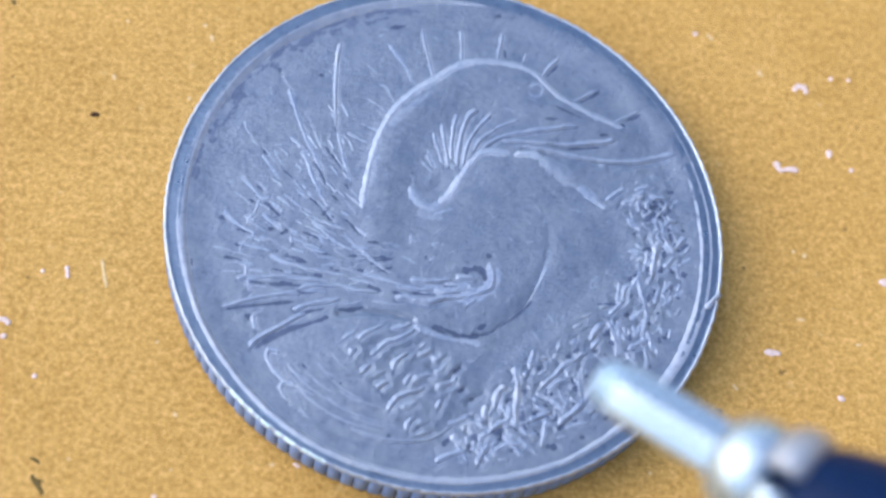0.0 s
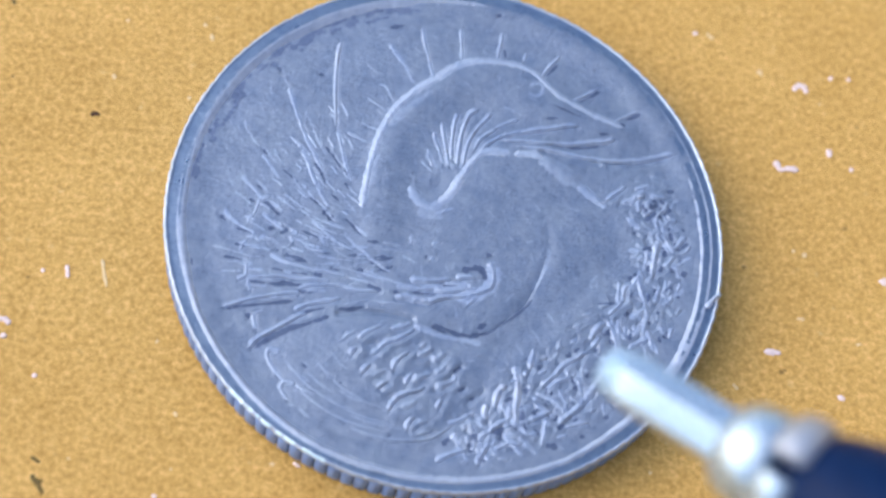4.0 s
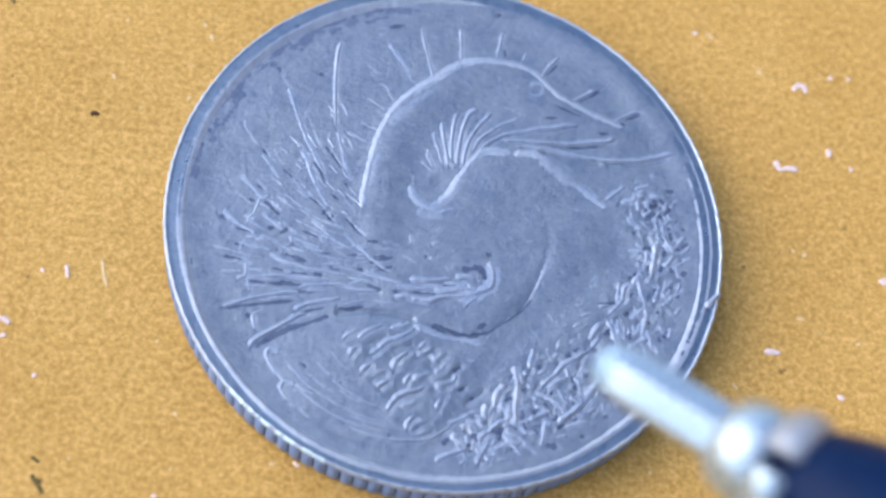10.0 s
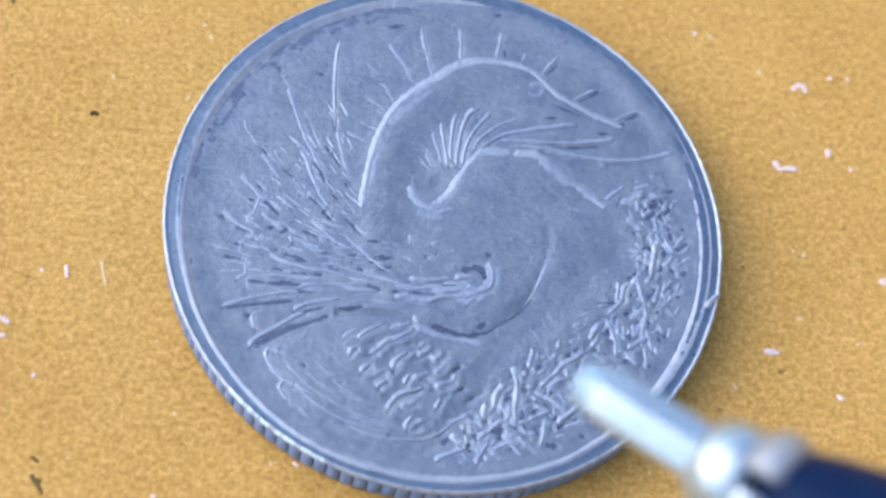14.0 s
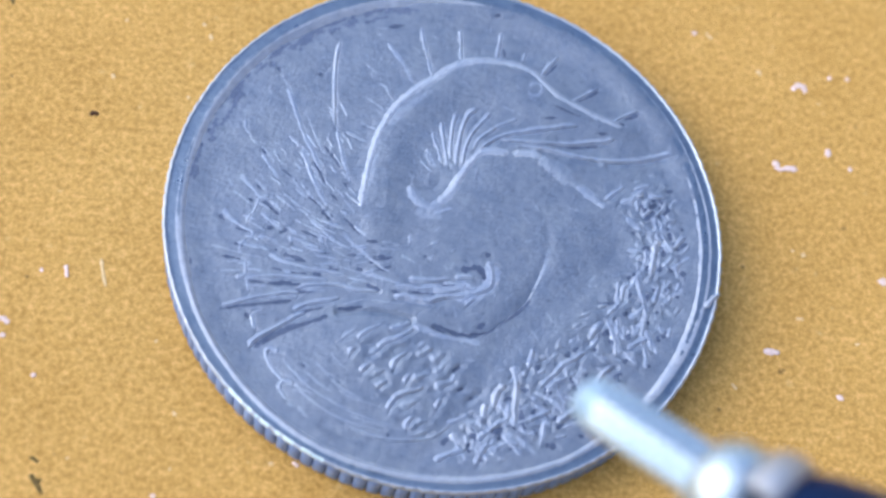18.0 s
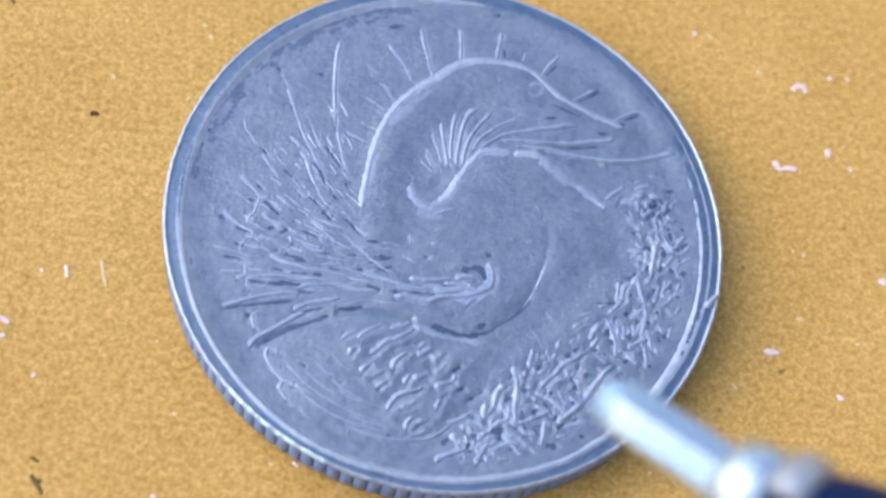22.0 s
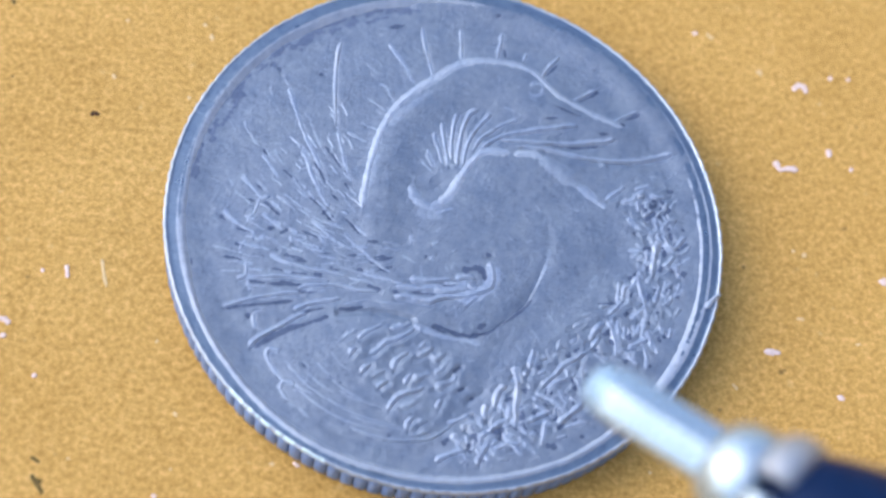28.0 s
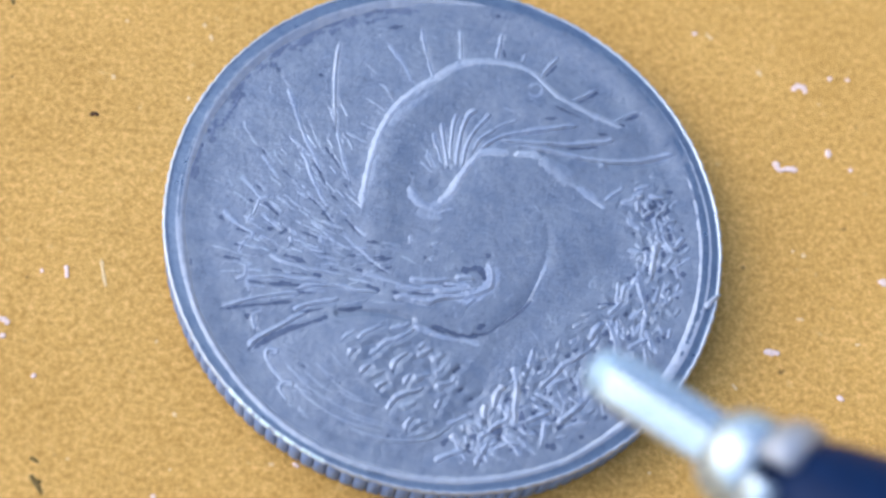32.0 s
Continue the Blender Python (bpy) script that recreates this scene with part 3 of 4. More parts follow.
def plume(width, rise, *points):
    struck("scale", width, rise, points, 0.27, 0.4)


def scale(width, rise, *points):
    """A domed wing scale: a soft mound with a rubbed ridge along its upper edge."""
    dx, dy = 0.10 + 0.3 * width, -0.10 - 0.5 * width
    shifted = [(x + dx, y + dy) for x, y in points]
    AREAS.append((0.012 + 0.010 * rise, 0.17, None, spline(shifted, 3)))
    plume(width, rise, *points)

def twig(width, rise, *points):
    struck("twig", width, rise, points, 0.23, 0.15)


# tail and back feathers
feather(0.103, 1.2, (-3.27, 5.97), (-3.36, 5.41), (-3.39, 4.81), (-3.39, 4.02), (-3.35, 3.02))
feather(0.086, 0.8, (-3.28, 2.91), (-3.16, 2.35), (-3.05, 1.85), (-2.93, 1.49), (-2.85, 1.21))
feather(0.103, 1, (-4.78, 4.24), (-4.63, 3.82), (-4.49, 3.35), (-4.33, 2.89), (-4.15, 2.46), (-3.93, 2.03), (-3.79, 1.70), (-3.69, 1.48))
feather(0.069, 0.5, (-4.96, 4.67), (-4.83, 4.41), (-4.74, 4.26))
feather(0.121, 1, (-4.29, 2.19), (-4.14, 1.82), (-4.01, 1.40), (-3.84, 1.05), (-3.70, 0.74), (-3.58, 0.51), (-3.46, 0.36))
feather(0.069, 0.6, (-4.28, 3.47), (-4.10, 3.15), (-3.89, 2.64), (-3.74, 2.31), (-3.60, 2.05))
feather(0.069, 0.6, (-3.89, 1.54), (-3.71, 1.19), (-3.57, 0.97))
feather(0.069, 0.6, (-5.98, 3.04), (-5.95, 2.76), (-5.78, 2.49), (-5.62, 2.22))
feather(0.069, 0.7, (-5.46, 1.95), (-5.29, 1.68), (-5.11, 1.41), (-4.94, 1.17))
feather(0.069, 0.5, (-5.14, 2.12), (-4.97, 1.84), (-4.83, 1.62))
feather(0.086, 0.9, (-6.03, 1.21), (-5.83, 0.95), (-5.62, 0.73), (-5.43, 0.52), (-5.19, 0.58))
feather(0.069, 0.8, (-5.46, 0.48), (-5.53, 0.24), (-5.62, 0.00), (-5.74, -0.14), (-5.80, -0.34))
feather(0.052, 0.5, (-5.62, 1.12), (-5.45, 0.94), (-5.23, 0.68))
feather(0.052, 0.5, (-6.22, 0.69), (-5.93, 0.47), (-5.65, 0.23))
feather(0.086, 1.1, (-6.46, 0.07), (-6.34, -0.14), (-6.09, -0.34), (-5.84, -0.50), (-5.64, -0.60), (-5.60, -0.77))
feather(0.086, 0.9, (-5.38, 0.04), (-5.21, -0.15), (-4.99, -0.32), (-4.76, -0.50))
feather(0.052, 0.5, (-5.75, -0.24), (-5.52, -0.39), (-5.24, -0.55))
feather(0.103, 0.7, (-5.43, -0.71), (-5.28, -0.84))
feather(0.103, 0.9, (-4.54, -0.66), (-4.47, -0.87))
feather(0.069, 0.8, (-5.80, -0.89), (-5.92, -1.03), (-5.96, -1.19), (-5.89, -1.34))
feather(0.052, 0.5, (-4.58, 1.31), (-4.44, 1.06), (-4.27, 0.83), (-4.03, 0.57))
feather(0.052, 0.6, (-4.41, 1.43), (-4.26, 1.55), (-4.12, 1.60))
feather(0.069, 0.8, (-4.11, 0.84), (-3.94, 0.61), (-3.72, 0.41), (-3.52, 0.15), (-3.30, -0.11))
feather(0.069, 0.7, (-2.72, -0.21), (-2.54, -0.36), (-2.36, -0.55))
feather(0.086, 0.9, (-3.96, -0.12), (-3.75, -0.32), (-3.50, -0.52), (-3.25, -0.74), (-3.00, -0.88), (-2.77, -0.96))
feather(0.086, 0.9, (-3.77, -0.52), (-3.65, -0.71), (-3.55, -0.86))
feather(0.069, 0.9, (-3.03, -0.41), (-2.81, -0.71), (-2.59, -0.91), (-2.38, -1.07), (-2.21, -1.26), (-2.02, -1.37), (-1.85, -1.54), (-1.66, -1.61))
feather(0.052, 0.5, (-4.21, -0.86), (-3.97, -1.02), (-3.72, -1.22), (-3.39, -1.28), (-3.12, -1.41))
feather(0.052, 0.5, (-6.76, -1.10), (-6.36, -1.18), (-5.88, -1.31), (-5.32, -1.38))
feather(0.052, 0.4, (-5.39, 2.10), (-5.21, 1.87), (-5.04, 1.66))
feather(0.052, 0.4, (-3.32, -0.97), (-3.09, -1.12), (-2.89, -1.25))
feather(0.052, 0.4, (-2.50, -1.58), (-2.17, -1.68), (-1.85, -1.80))
feather(0.052, 0.4, (-4.80, -0.21), (-4.57, -0.41), (-4.30, -0.58), (-4.06, -0.77))
feather(0.052, 0.4, (-3.04, 0.64), (-2.87, 0.43), (-2.66, 0.16))
feather(0.052, 0.4, (-5.10, -0.86), (-4.77, -1.00), (-4.45, -1.14))
quill(0.093, 1.14, (-5.11, -1.26), (-4.75, -1.46), (-4.27, -1.57), (-3.95, -1.67), (-3.46, -1.70), (-2.93, -1.80))
quill(0.093, 1.14, (-6.00, -2.11), (-5.81, -2.02), (-5.53, -2.01), (-4.89, -1.93), (-4.26, -1.96), (-3.78, -1.96), (-3.42, -1.99))
quill(0.075, 1.08, (-5.74, -1.53), (-5.75, -1.88), (-5.67, -2.23), (-5.62, -2.45))
quill(0.131, 0.96, (-5.80, -1.95), (-5.66, -1.91))
quill(0.093, 1.14, (-6.38, -2.98), (-5.96, -2.82), (-5.50, -2.65), (-5.03, -2.53), (-4.56, -2.43), (-4.21, -2.43))
quill(0.093, 1.14, (-4.28, -2.29), (-4.01, -2.17), (-3.61, -2.13), (-3.13, -2.11), (-2.81, -2.18), (-2.61, -2.24), (-2.32, -2.22), (-2.00, -2.25))
quill(0.111, 1.14, (-4.36, -2.96), (-4.15, -2.82), (-3.83, -2.70), (-3.44, -2.61), (-3.09, -2.51))
quill(0.111, 1.14, (-5.55, -4.15), (-5.41, -3.93), (-5.13, -3.71), (-4.83, -3.52), (-4.52, -3.31), (-4.29, -3.14), (-4.03, -3.01))
quill(0.093, 1.14, (-5.50, -3.15), (-5.48, -3.34), (-5.40, -3.62))
quill(0.056, 0.96, (-5.49, -3.18), (-5.37, -3.07), (-5.21, -3.03))
quill(0.075, 0.84, (-2.50, -1.70), (-2.17, -1.77), (-1.68, -1.88), (-1.28, -2.00))
quill(0.075, 0.72, (-2.85, -1.87), (-2.49, -1.93), (-2.14, -2.00))
quill(0.056, 0.60, (-2.16, -2.53), (-1.68, -2.58), (-1.19, -2.57))
quill(0.056, 0.60, (-3.03, -2.75), (-2.64, -2.61), (-2.24, -2.50))
quill(0.056, 0.60, (-3.15, -1.53), (-2.79, -1.62), (-2.42, -1.70))
quill(0.139, 1.14, (-1.13, -1.81), (-0.71, -1.84), (-0.30, -1.79), (0.07, -1.73))
quill(0.112, 0.96, (-1.52, -2.05), (-1.12, -2.07), (-0.79, -2.11), (-0.43, -2.05))
quill(0.166, 1.14, (-1.55, -2.38), (-1.19, -2.38), (-0.87, -2.44), (-0.55, -2.46), (-0.25, -2.34), (0.10, -2.26), (0.56, -2.21))
quill(0.139, 1.08, (-0.42, -2.10), (-0.06, -2.13), (0.40, -2.07))
quill(0.139, 0.96, (0.20, -1.70), (0.52, -1.63), (0.79, -1.65))
quill(0.084, 0.72, (-0.11, -1.85), (0.20, -1.88), (0.50, -1.90))
quill(0.112, 0.72, (0.56, -1.88), (0.73, -1.99), (0.89, -2.03))
quill(0.112, 0.72, (0.79, -2.25), (0.66, -2.38), (0.53, -2.52))
quill(0.149, 1.08, (1.23, -1.10), (1.31, -1.38), (1.32, -1.69), (1.19, -1.93), (0.94, -2.07), (0.69, -2.17))
# crest along the neck
feather(0.086, 1.1, (-0.77, 6.73), (-0.73, 6.34), (-0.63, 5.85), (-0.52, 5.36), (-0.42, 4.93))
feather(0.086, 1.1, (0.42, 6.76), (0.44, 6.14), (0.42, 5.60))
feather(0.103, 1.1, (1.71, 6.73), (1.63, 6.25), (1.52, 5.75))
feather(0.086, 1, (2.46, 6.10), (2.35, 5.75))
feather(0.086, 1.1, (3.50, 6.03), (3.28, 5.79), (3.06, 5.53), (2.91, 5.23))
feather(0.086, 1, (4.71, 5.00), (4.40, 4.82), (4.13, 4.65), (3.84, 4.49))
feather(0.069, 0.9, (5.84, 4.26), (5.52, 4.11), (5.24, 3.95), (5.08, 3.82))
feather(0.103, 0.8, (-1.81, 6.07), (-1.61, 5.76), (-1.40, 5.48), (-1.23, 5.15), (-1.03, 4.69))
feather(0.086, 0.6, (-2.08, 4.61), (-1.85, 4.51), (-1.71, 4.20), (-1.61, 3.98))
feather(0.069, 0.5, (-2.44, 4.10), (-2.19, 3.93), (-1.81, 3.63))
feather(0.069, 0.5, (-2.60, 3.24), (-2.34, 3.10), (-2.10, 2.99))
feather(0.121, 0.5, (-3.01, 2.86), (-2.75, 2.76), (-2.43, 2.58))
feather(0.069, 0.4, (-2.12, 6.30), (-1.92, 6.44))
feather(0.052, 0.4, (-2.50, 5.32), (-2.29, 5.10), (-2.08, 4.90))
# throat and bill
feather(0.058, 0.84, (-0.61, 2.48), (-0.48, 2.18), (-0.34, 1.89))
feather(0.096, 1.08, (-0.41, 3.07), (-0.34, 2.73), (-0.24, 2.39), (-0.14, 2.00))
feather(0.096, 1.14, (-0.16, 3.44), (-0.12, 3.03), (-0.07, 2.59), (-0.02, 2.27), (0.03, 1.94))
feather(0.096, 1.14, (0.32, 3.77), (0.20, 3.44), (0.15, 3.05), (0.11, 2.67), (0.11, 2.19))
feather(0.115, 1.14, (0.91, 3.95), (0.68, 3.78), (0.53, 3.47), (0.42, 3.08), (0.35, 2.68), (0.30, 2.30), (0.27, 1.99))
feather(0.096, 1.14, (1.34, 3.85), (1.11, 3.58), (0.89, 3.31), (0.71, 3.00), (0.59, 2.70), (0.52, 2.41), (0.45, 2.04))
feather(0.096, 1.08, (1.44, 3.31), (1.18, 3.12), (0.93, 2.87), (0.78, 2.55))
feather(0.077, 0.84, (2.13, 3.68), (1.84, 3.58), (1.57, 3.44), (1.24, 3.18))
feather(0.125, 1.14, (3.95, 3.61), (3.57, 3.58), (3.22, 3.49), (2.70, 3.37), (2.17, 3.25), (1.83, 3.17), (1.57, 3.07), (1.31, 2.89), (1.02, 2.64))
feather(0.125, 1.14, (5.07, 3.25), (4.77, 3.13), (4.25, 3.05), (3.72, 2.97), (3.20, 2.97), (2.69, 2.96), (2.17, 2.98), (1.62, 2.96))
feather(0.125, 1.14, (6.90, 2.87), (6.32, 2.69), (5.79, 2.55), (5.27, 2.51), (4.83, 2.49), (4.40, 2.52), (3.97, 2.56), (3.54, 2.65), (3.11, 2.73), (2.68, 2.77), (2.23, 2.81))
feather(0.058, 0.60, (2.03, 2.78), (2.34, 2.78), (2.59, 2.73))
feather(0.09, 0.6, (-0.61, 2.38), (-0.54, 2.14), (-0.42, 1.85))
feather(0.09, 0.5, (-0.80, 2.07), (-0.64, 1.93), (-0.46, 1.73))
groove(0.030, 0.10, (3.29, 2.92), (3.55, 2.84), (3.98, 2.86), (4.42, 2.97), (4.86, 3.08))
groove(0.028, 0.09, (4.92, 2.35), (5.53, 2.40), (6.14, 2.52), (6.68, 2.70))
groove(0.028, 0.09, (2.85, 2.65), (3.37, 2.50), (4.05, 2.42), (4.57, 2.36))
groove(0.028, 0.10, (1.31, 2.92), (1.66, 3.08), (2.18, 3.20), (2.87, 3.31))
groove(0.030, 0.30, (-0.86, 1.42), (-0.62, 1.16), (-0.22, 1.28))
# contours
outline(0.172, 1.3, (-0.29, 0.64), (0.03, 0.96), (0.20, 1.25), (0.42, 1.64), (0.62, 1.98), (0.88, 2.34), (1.10, 2.51), (1.48, 2.54), (1.87, 2.52))
outline(0.155, 1.2, (1.99, 2.49), (2.33, 2.53), (2.68, 2.52), (2.88, 2.38))
outline(0.34, 0.45, (2.80, 2.44), (3.10, 2.23), (3.40, 2.01), (3.69, 1.76), (3.95, 1.53))
outline(0.17, 0.75, (3.72, 1.72), (4.02, 1.50), (4.29, 1.27), (4.52, 1.05), (4.74, 0.89))
outline(0.207, 1.0, (-1.11, 1.23), (-0.97, 0.89), (-0.76, 0.66), (-0.47, 0.55), (-0.17, 0.72))
outline(0.069, 0.6, (-0.98, 1.58), (-1.01, 1.39), (-1.04, 1.20))
outline(0.069, 0.7, (-0.42, 0.32), (-0.14, 0.45), (0.16, 0.56))
outline(0.155, 1.2, (-2.52, 0.37), (-2.47, 0.87), (-2.39, 1.43), (-2.29, 1.91), (-2.16, 2.49), (-2.00, 2.98), (-1.76, 3.48), (-1.51, 3.89), (-1.17, 4.25), (-0.83, 4.57), (-0.48, 4.82), (-0.14, 5.09), (0.12, 5.31), (0.47, 5.50), (0.91, 5.64), (1.52, 5.67), (1.96, 5.63), (2.31, 5.56), (2.65, 5.39), (2.91, 5.15), (3.17, 4.87), (3.46, 4.60), (3.86, 4.37), (4.37, 4.08), (4.89, 3.86), (5.36, 3.66))
outline(0.069, 0.8, (2.52, 4.86), (2.68, 4.99), (2.87, 4.95), (2.94, 4.79), (2.81, 4.58), (2.58, 4.56), (2.48, 4.67))
outline(0.121, 1.1, (-0.98, -3.22), (-0.78, -3.31), (-0.57, -3.38), (-0.30, -3.49), (0.10, -3.57), (0.58, -3.61), (0.94, -3.71))
crease(0.12, 0.1, (2.99, -0.58), (2.89, -1.04), (2.71, -1.51), (2.45, -1.92))
crease(0.172, 0.5, (-1.75, 3.15), (-1.38, 3.61), (-0.91, 4.07), (-0.43, 4.47))
crease(0.155, 0.5, (-2.30, 1.07), (-2.20, 1.63), (-2.04, 2.21))
crease(0.241, 0.5, (-0.92, 0.39), (-0.56, 0.31), (-0.14, 0.23))
crease(0.30, 0.8, (1.29, -1.20), (1.30, -1.63), (1.05, -2.02), (0.56, -2.25), (0.10, -2.21))
crease(0.20, 0.8, (-0.87, -2.13), (-0.38, -2.10), (0.19, -1.99), (0.63, -1.86))
# light nicks on the body
nick(0.069, 0.8, (-1.08, -0.37), (-1.08, -0.68))
nick(0.086, 0.9, (-0.49, -0.69), (-0.24, -0.58))
nick(0.086, 0.7, (-0.53, -1.18), (-0.39, -1.03))
nick(0.069, 0.5, (0.11, -0.89), (0.31, -0.73))
nick(0.052, 0.5, (-1.34, -1.06), (-1.12, -1.18), (-0.91, -1.31))
nick(0.052, 0.5, (-1.70, -0.63), (-1.54, -0.78), (-1.34, -0.88))
nick(0.052, 0.4, (2.27, -0.41), (2.52, -0.34))
nick(0.052, 0.4, (-0.36, -0.27), (-0.19, -0.07))
nick(0.069, 0.6, (0.34, -3.21), (0.42, -3.38))
# wing
plume(0.103, 1.0, (-4.71, -4.26), (-4.88, -4.20), (-5.04, -4.21), (-5.07, -4.38), (-4.97, -4.58), (-4.86, -4.77), (-4.69, -4.98), (-4.56, -5.12))
plume(0.103, 1.0, (-4.26, -5.20), (-4.45, -5.13), (-4.61, -5.17), (-4.65, -5.31), (-4.56, -5.50), (-4.45, -5.66))
plume(0.069, 0.5, (-4.26, -5.20), (-4.06, -5.32), (-3.71, -5.47))
plume(0.086, 0.6, (-4.45, -5.72), (-4.26, -5.84))
plume(0.086, 0.5, (-4.12, -5.85), (-3.86, -6.15))
plume(0.052, 0.4, (-3.30, -4.19), (-3.07, -4.47), (-2.80, -4.74))
plume(0.052, 0.4, (-2.75, -6.01), (-2.25, -6.17), (-1.63, -6.30), (-1.20, -6.38))
plume(0.052, 0.4, (-3.05, -5.30), (-2.65, -5.53), (-2.18, -5.67))
scale(0.12, 1.1, (-1.69, -5.81), (-1.57, -5.59), (-1.39, -5.39), (-1.10, -5.26), (-0.87, -5.20), (-0.69, -5.07))
scale(0.12, 1.1, (-1.16, -6.37), (-1.14, -6.19), (-1.07, -6.07), (-0.96, -5.98))
scale(0.13, 1.1, (-2.00, -5.19), (-1.91, -5.09), (-1.71, -4.96))
scale(0.12, 1.1, (-1.22, -5.03), (-1.15, -4.86), (-1.05, -4.71))
scale(0.12, 1.0, (-1.57, -4.63), (-1.51, -4.41), (-1.37, -4.23), (-1.15, -4.08))
scale(0.12, 1.0, (-0.31, -5.72), (-0.28, -5.55), (-0.17, -5.40))
scale(0.13, 1.1, (-2.45, -4.75), (-2.34, -4.61), (-2.19, -4.48))
scale(0.13, 1.0, (-2.78, -4.25), (-2.70, -4.09), (-2.59, -4.01))
scale(0.10, 0.8, (-2.55, -3.76), (-2.38, -3.56), (-2.14, -3.41), (-1.87, -3.25))
scale(0.12, 0.9, (-2.01, -4.01), (-1.75, -3.79), (-1.45, -3.67), (-1.15, -3.48), (-0.99, -3.35))
scale(0.14, 0.7, (-1.66, -3.38), (-1.42, -3.33), (-1.19, -3.23), (-1.04, -3.10))
scale(0.10, 0.7, (-0.80, -3.91), (-0.65, -3.73))
scale(0.16, 0.5, (-0.89, -4.19), (-0.68, -4.09), (-0.44, -3.89))
scale(0.18, 0.5, (-0.47, -4.32), (-0.28, -4.19), (-0.08, -4.01))
scale(0.14, 0.5, (-0.41, -4.65), (-0.24, -4.56), (-0.04, -4.34))
scale(0.16, 0.6, (-1.01, -4.94), (-0.78, -4.79), (-0.49, -4.66))
scale(0.18, 0.6, (-0.38, -5.16), (-0.14, -4.99), (0.12, -4.86))
scale(0.12, 0.5, (0.15, -4.89), (0.21, -4.65))
scale(0.16, 0.6, (-1.35, -5.74), (-1.10, -5.64), (-0.90, -5.52))
scale(0.12, 0.6, (-0.88, -6.18), (-0.58, -6.06))
scale(0.10, 0.4, (-0.91, -6.49), (-0.50, -6.35))
scale(0.12, 0.5, (-2.21, -4.21), (-2.00, -4.05), (-1.82, -3.94))
scale(0.12, 0.4, (-2.12, -4.87), (-1.93, -4.72), (-1.74, -4.63))
scale(0.10, 0.5, (-2.96, -3.76), (-2.82, -3.62), (-2.59, -3.48))
groove(0.020, 0.09, (-0.51, -4.30), (-0.52, -4.47), (-0.38, -4.55), (-0.12, -4.45))
groove(0.024, 0.1, (0.00, -4.83), (0.18, -4.60), (0.36, -4.42))
groove(0.026, 0.1, (0.27, -5.20), (0.46, -5.09))
groove(0.024, 0.1, (0.54, -5.49), (0.80, -5.31), (0.99, -5.13))
groove(0.020, 0.08, (-0.97, -4.29), (-0.60, -4.14))
groove(0.020, 0.08, (-1.50, -4.71), (-1.39, -4.62))
groove(0.022, 0.09, (-1.88, -5.25), (-1.78, -5.38), (-1.61, -5.42))
groove(0.022, 0.1, (-1.49, -5.60), (-1.18, -5.45), (-0.88, -5.33))
groove(0.020, 0.1, (-1.50, -3.61), (-1.18, -3.49), (-0.94, -3.40))
groove(0.020, 0.09, (-2.37, -3.93), (-2.04, -3.86))
groove(0.022, 0.1, (-1.53, -4.02), (-1.08, -3.86))
groove(0.020, 0.09, (-2.12, -4.97), (-1.77, -4.86))
groove(0.020, 0.09, (-0.66, -5.32), (-0.42, -5.21))
groove(0.016, 0.08, (-2.29, -4.30), (-2.00, -4.24))
groove(0.016, 0.08, (-0.82, -5.06), (-0.54, -4.95))
groove(0.018, 0.09, (-1.03, -6.46), (-0.81, -6.29))
groove(0.020, 0.09, (-0.17, -5.43), (-0.03, -5.29))
plume(0.052, 0.4, (-3.70, -4.48), (-3.46, -4.72), (-3.18, -4.92))
plume(0.052, 0.4, (-3.43, -5.46), (-3.04, -5.71), (-2.57, -5.88))
plume(0.052, 0.4, (-3.92, -4.83), (-3.60, -5.14), (-3.20, -5.37))
plume(0.09, 0.6, (-2.68, -6.38), (-2.09, -6.58), (-1.50, -6.68), (-0.92, -6.65), (-0.41, -6.53), (0.10, -6.14))
plume(0.06, 0.5, (-4.55, -4.53), (-3.91, -5.20), (-3.04, -5.75), (-2.25, -6.07), (-1.39, -6.27))
plume(0.06, 0.5, (-3.70, -4.48), (-3.13, -5.09), (-2.42, -5.55), (-1.87, -5.75))
plume(0.06, 0.45, (-4.14, -5.34), (-3.50, -5.84), (-2.71, -6.22), (-1.78, -6.44))
# nest
twig(0.103, 0.9, (4.74, 1.15), (4.96, 1.32), (5.14, 1.48), (5.33, 1.63))
twig(0.103, 0.9, (5.62, 1.54), (5.92, 1.66), (6.13, 1.73))
twig(0.086, 0.6, (5.65, 1.81), (5.84, 1.84))
twig(0.103, 0.8, (5.19, 1.09), (5.46, 1.15), (5.73, 1.24))
twig(0.121, 1.2, (5.68, 1.32), (5.92, 1.35))
twig(0.121, 1.1, (5.73, 1.24), (5.73, 1.00), (5.74, 0.81))
twig(0.121, 1.1, (6.06, 1.38), (6.30, 1.34), (6.55, 1.34))
twig(0.103, 0.9, (6.13, 0.91), (5.98, 0.77), (5.84, 0.65))
twig(0.121, 0.8, (6.22, 0.68), (6.27, 0.46))
twig(0.121, 1.0, (5.39, 0.62), (5.55, 0.39), (5.78, 0.23))
twig(0.121, 1.0, (6.42, 0.39), (6.46, 0.11), (6.52, -0.07), (6.59, -0.25), (6.72, -0.46))
twig(0.155, 1.3, (6.31, -0.10), (6.21, -0.37), (6.13, -0.65), (6.08, -0.92), (6.01, -1.24))
twig(0.121, 0.9, (7.09, 0.08), (6.91, -0.13), (6.74, -0.35))
twig(0.086, 0.6, (7.23, -0.22), (7.05, -0.42), (6.87, -0.50))
twig(0.121, 1.0, (6.73, -0.59), (6.56, -0.80), (6.37, -0.96))
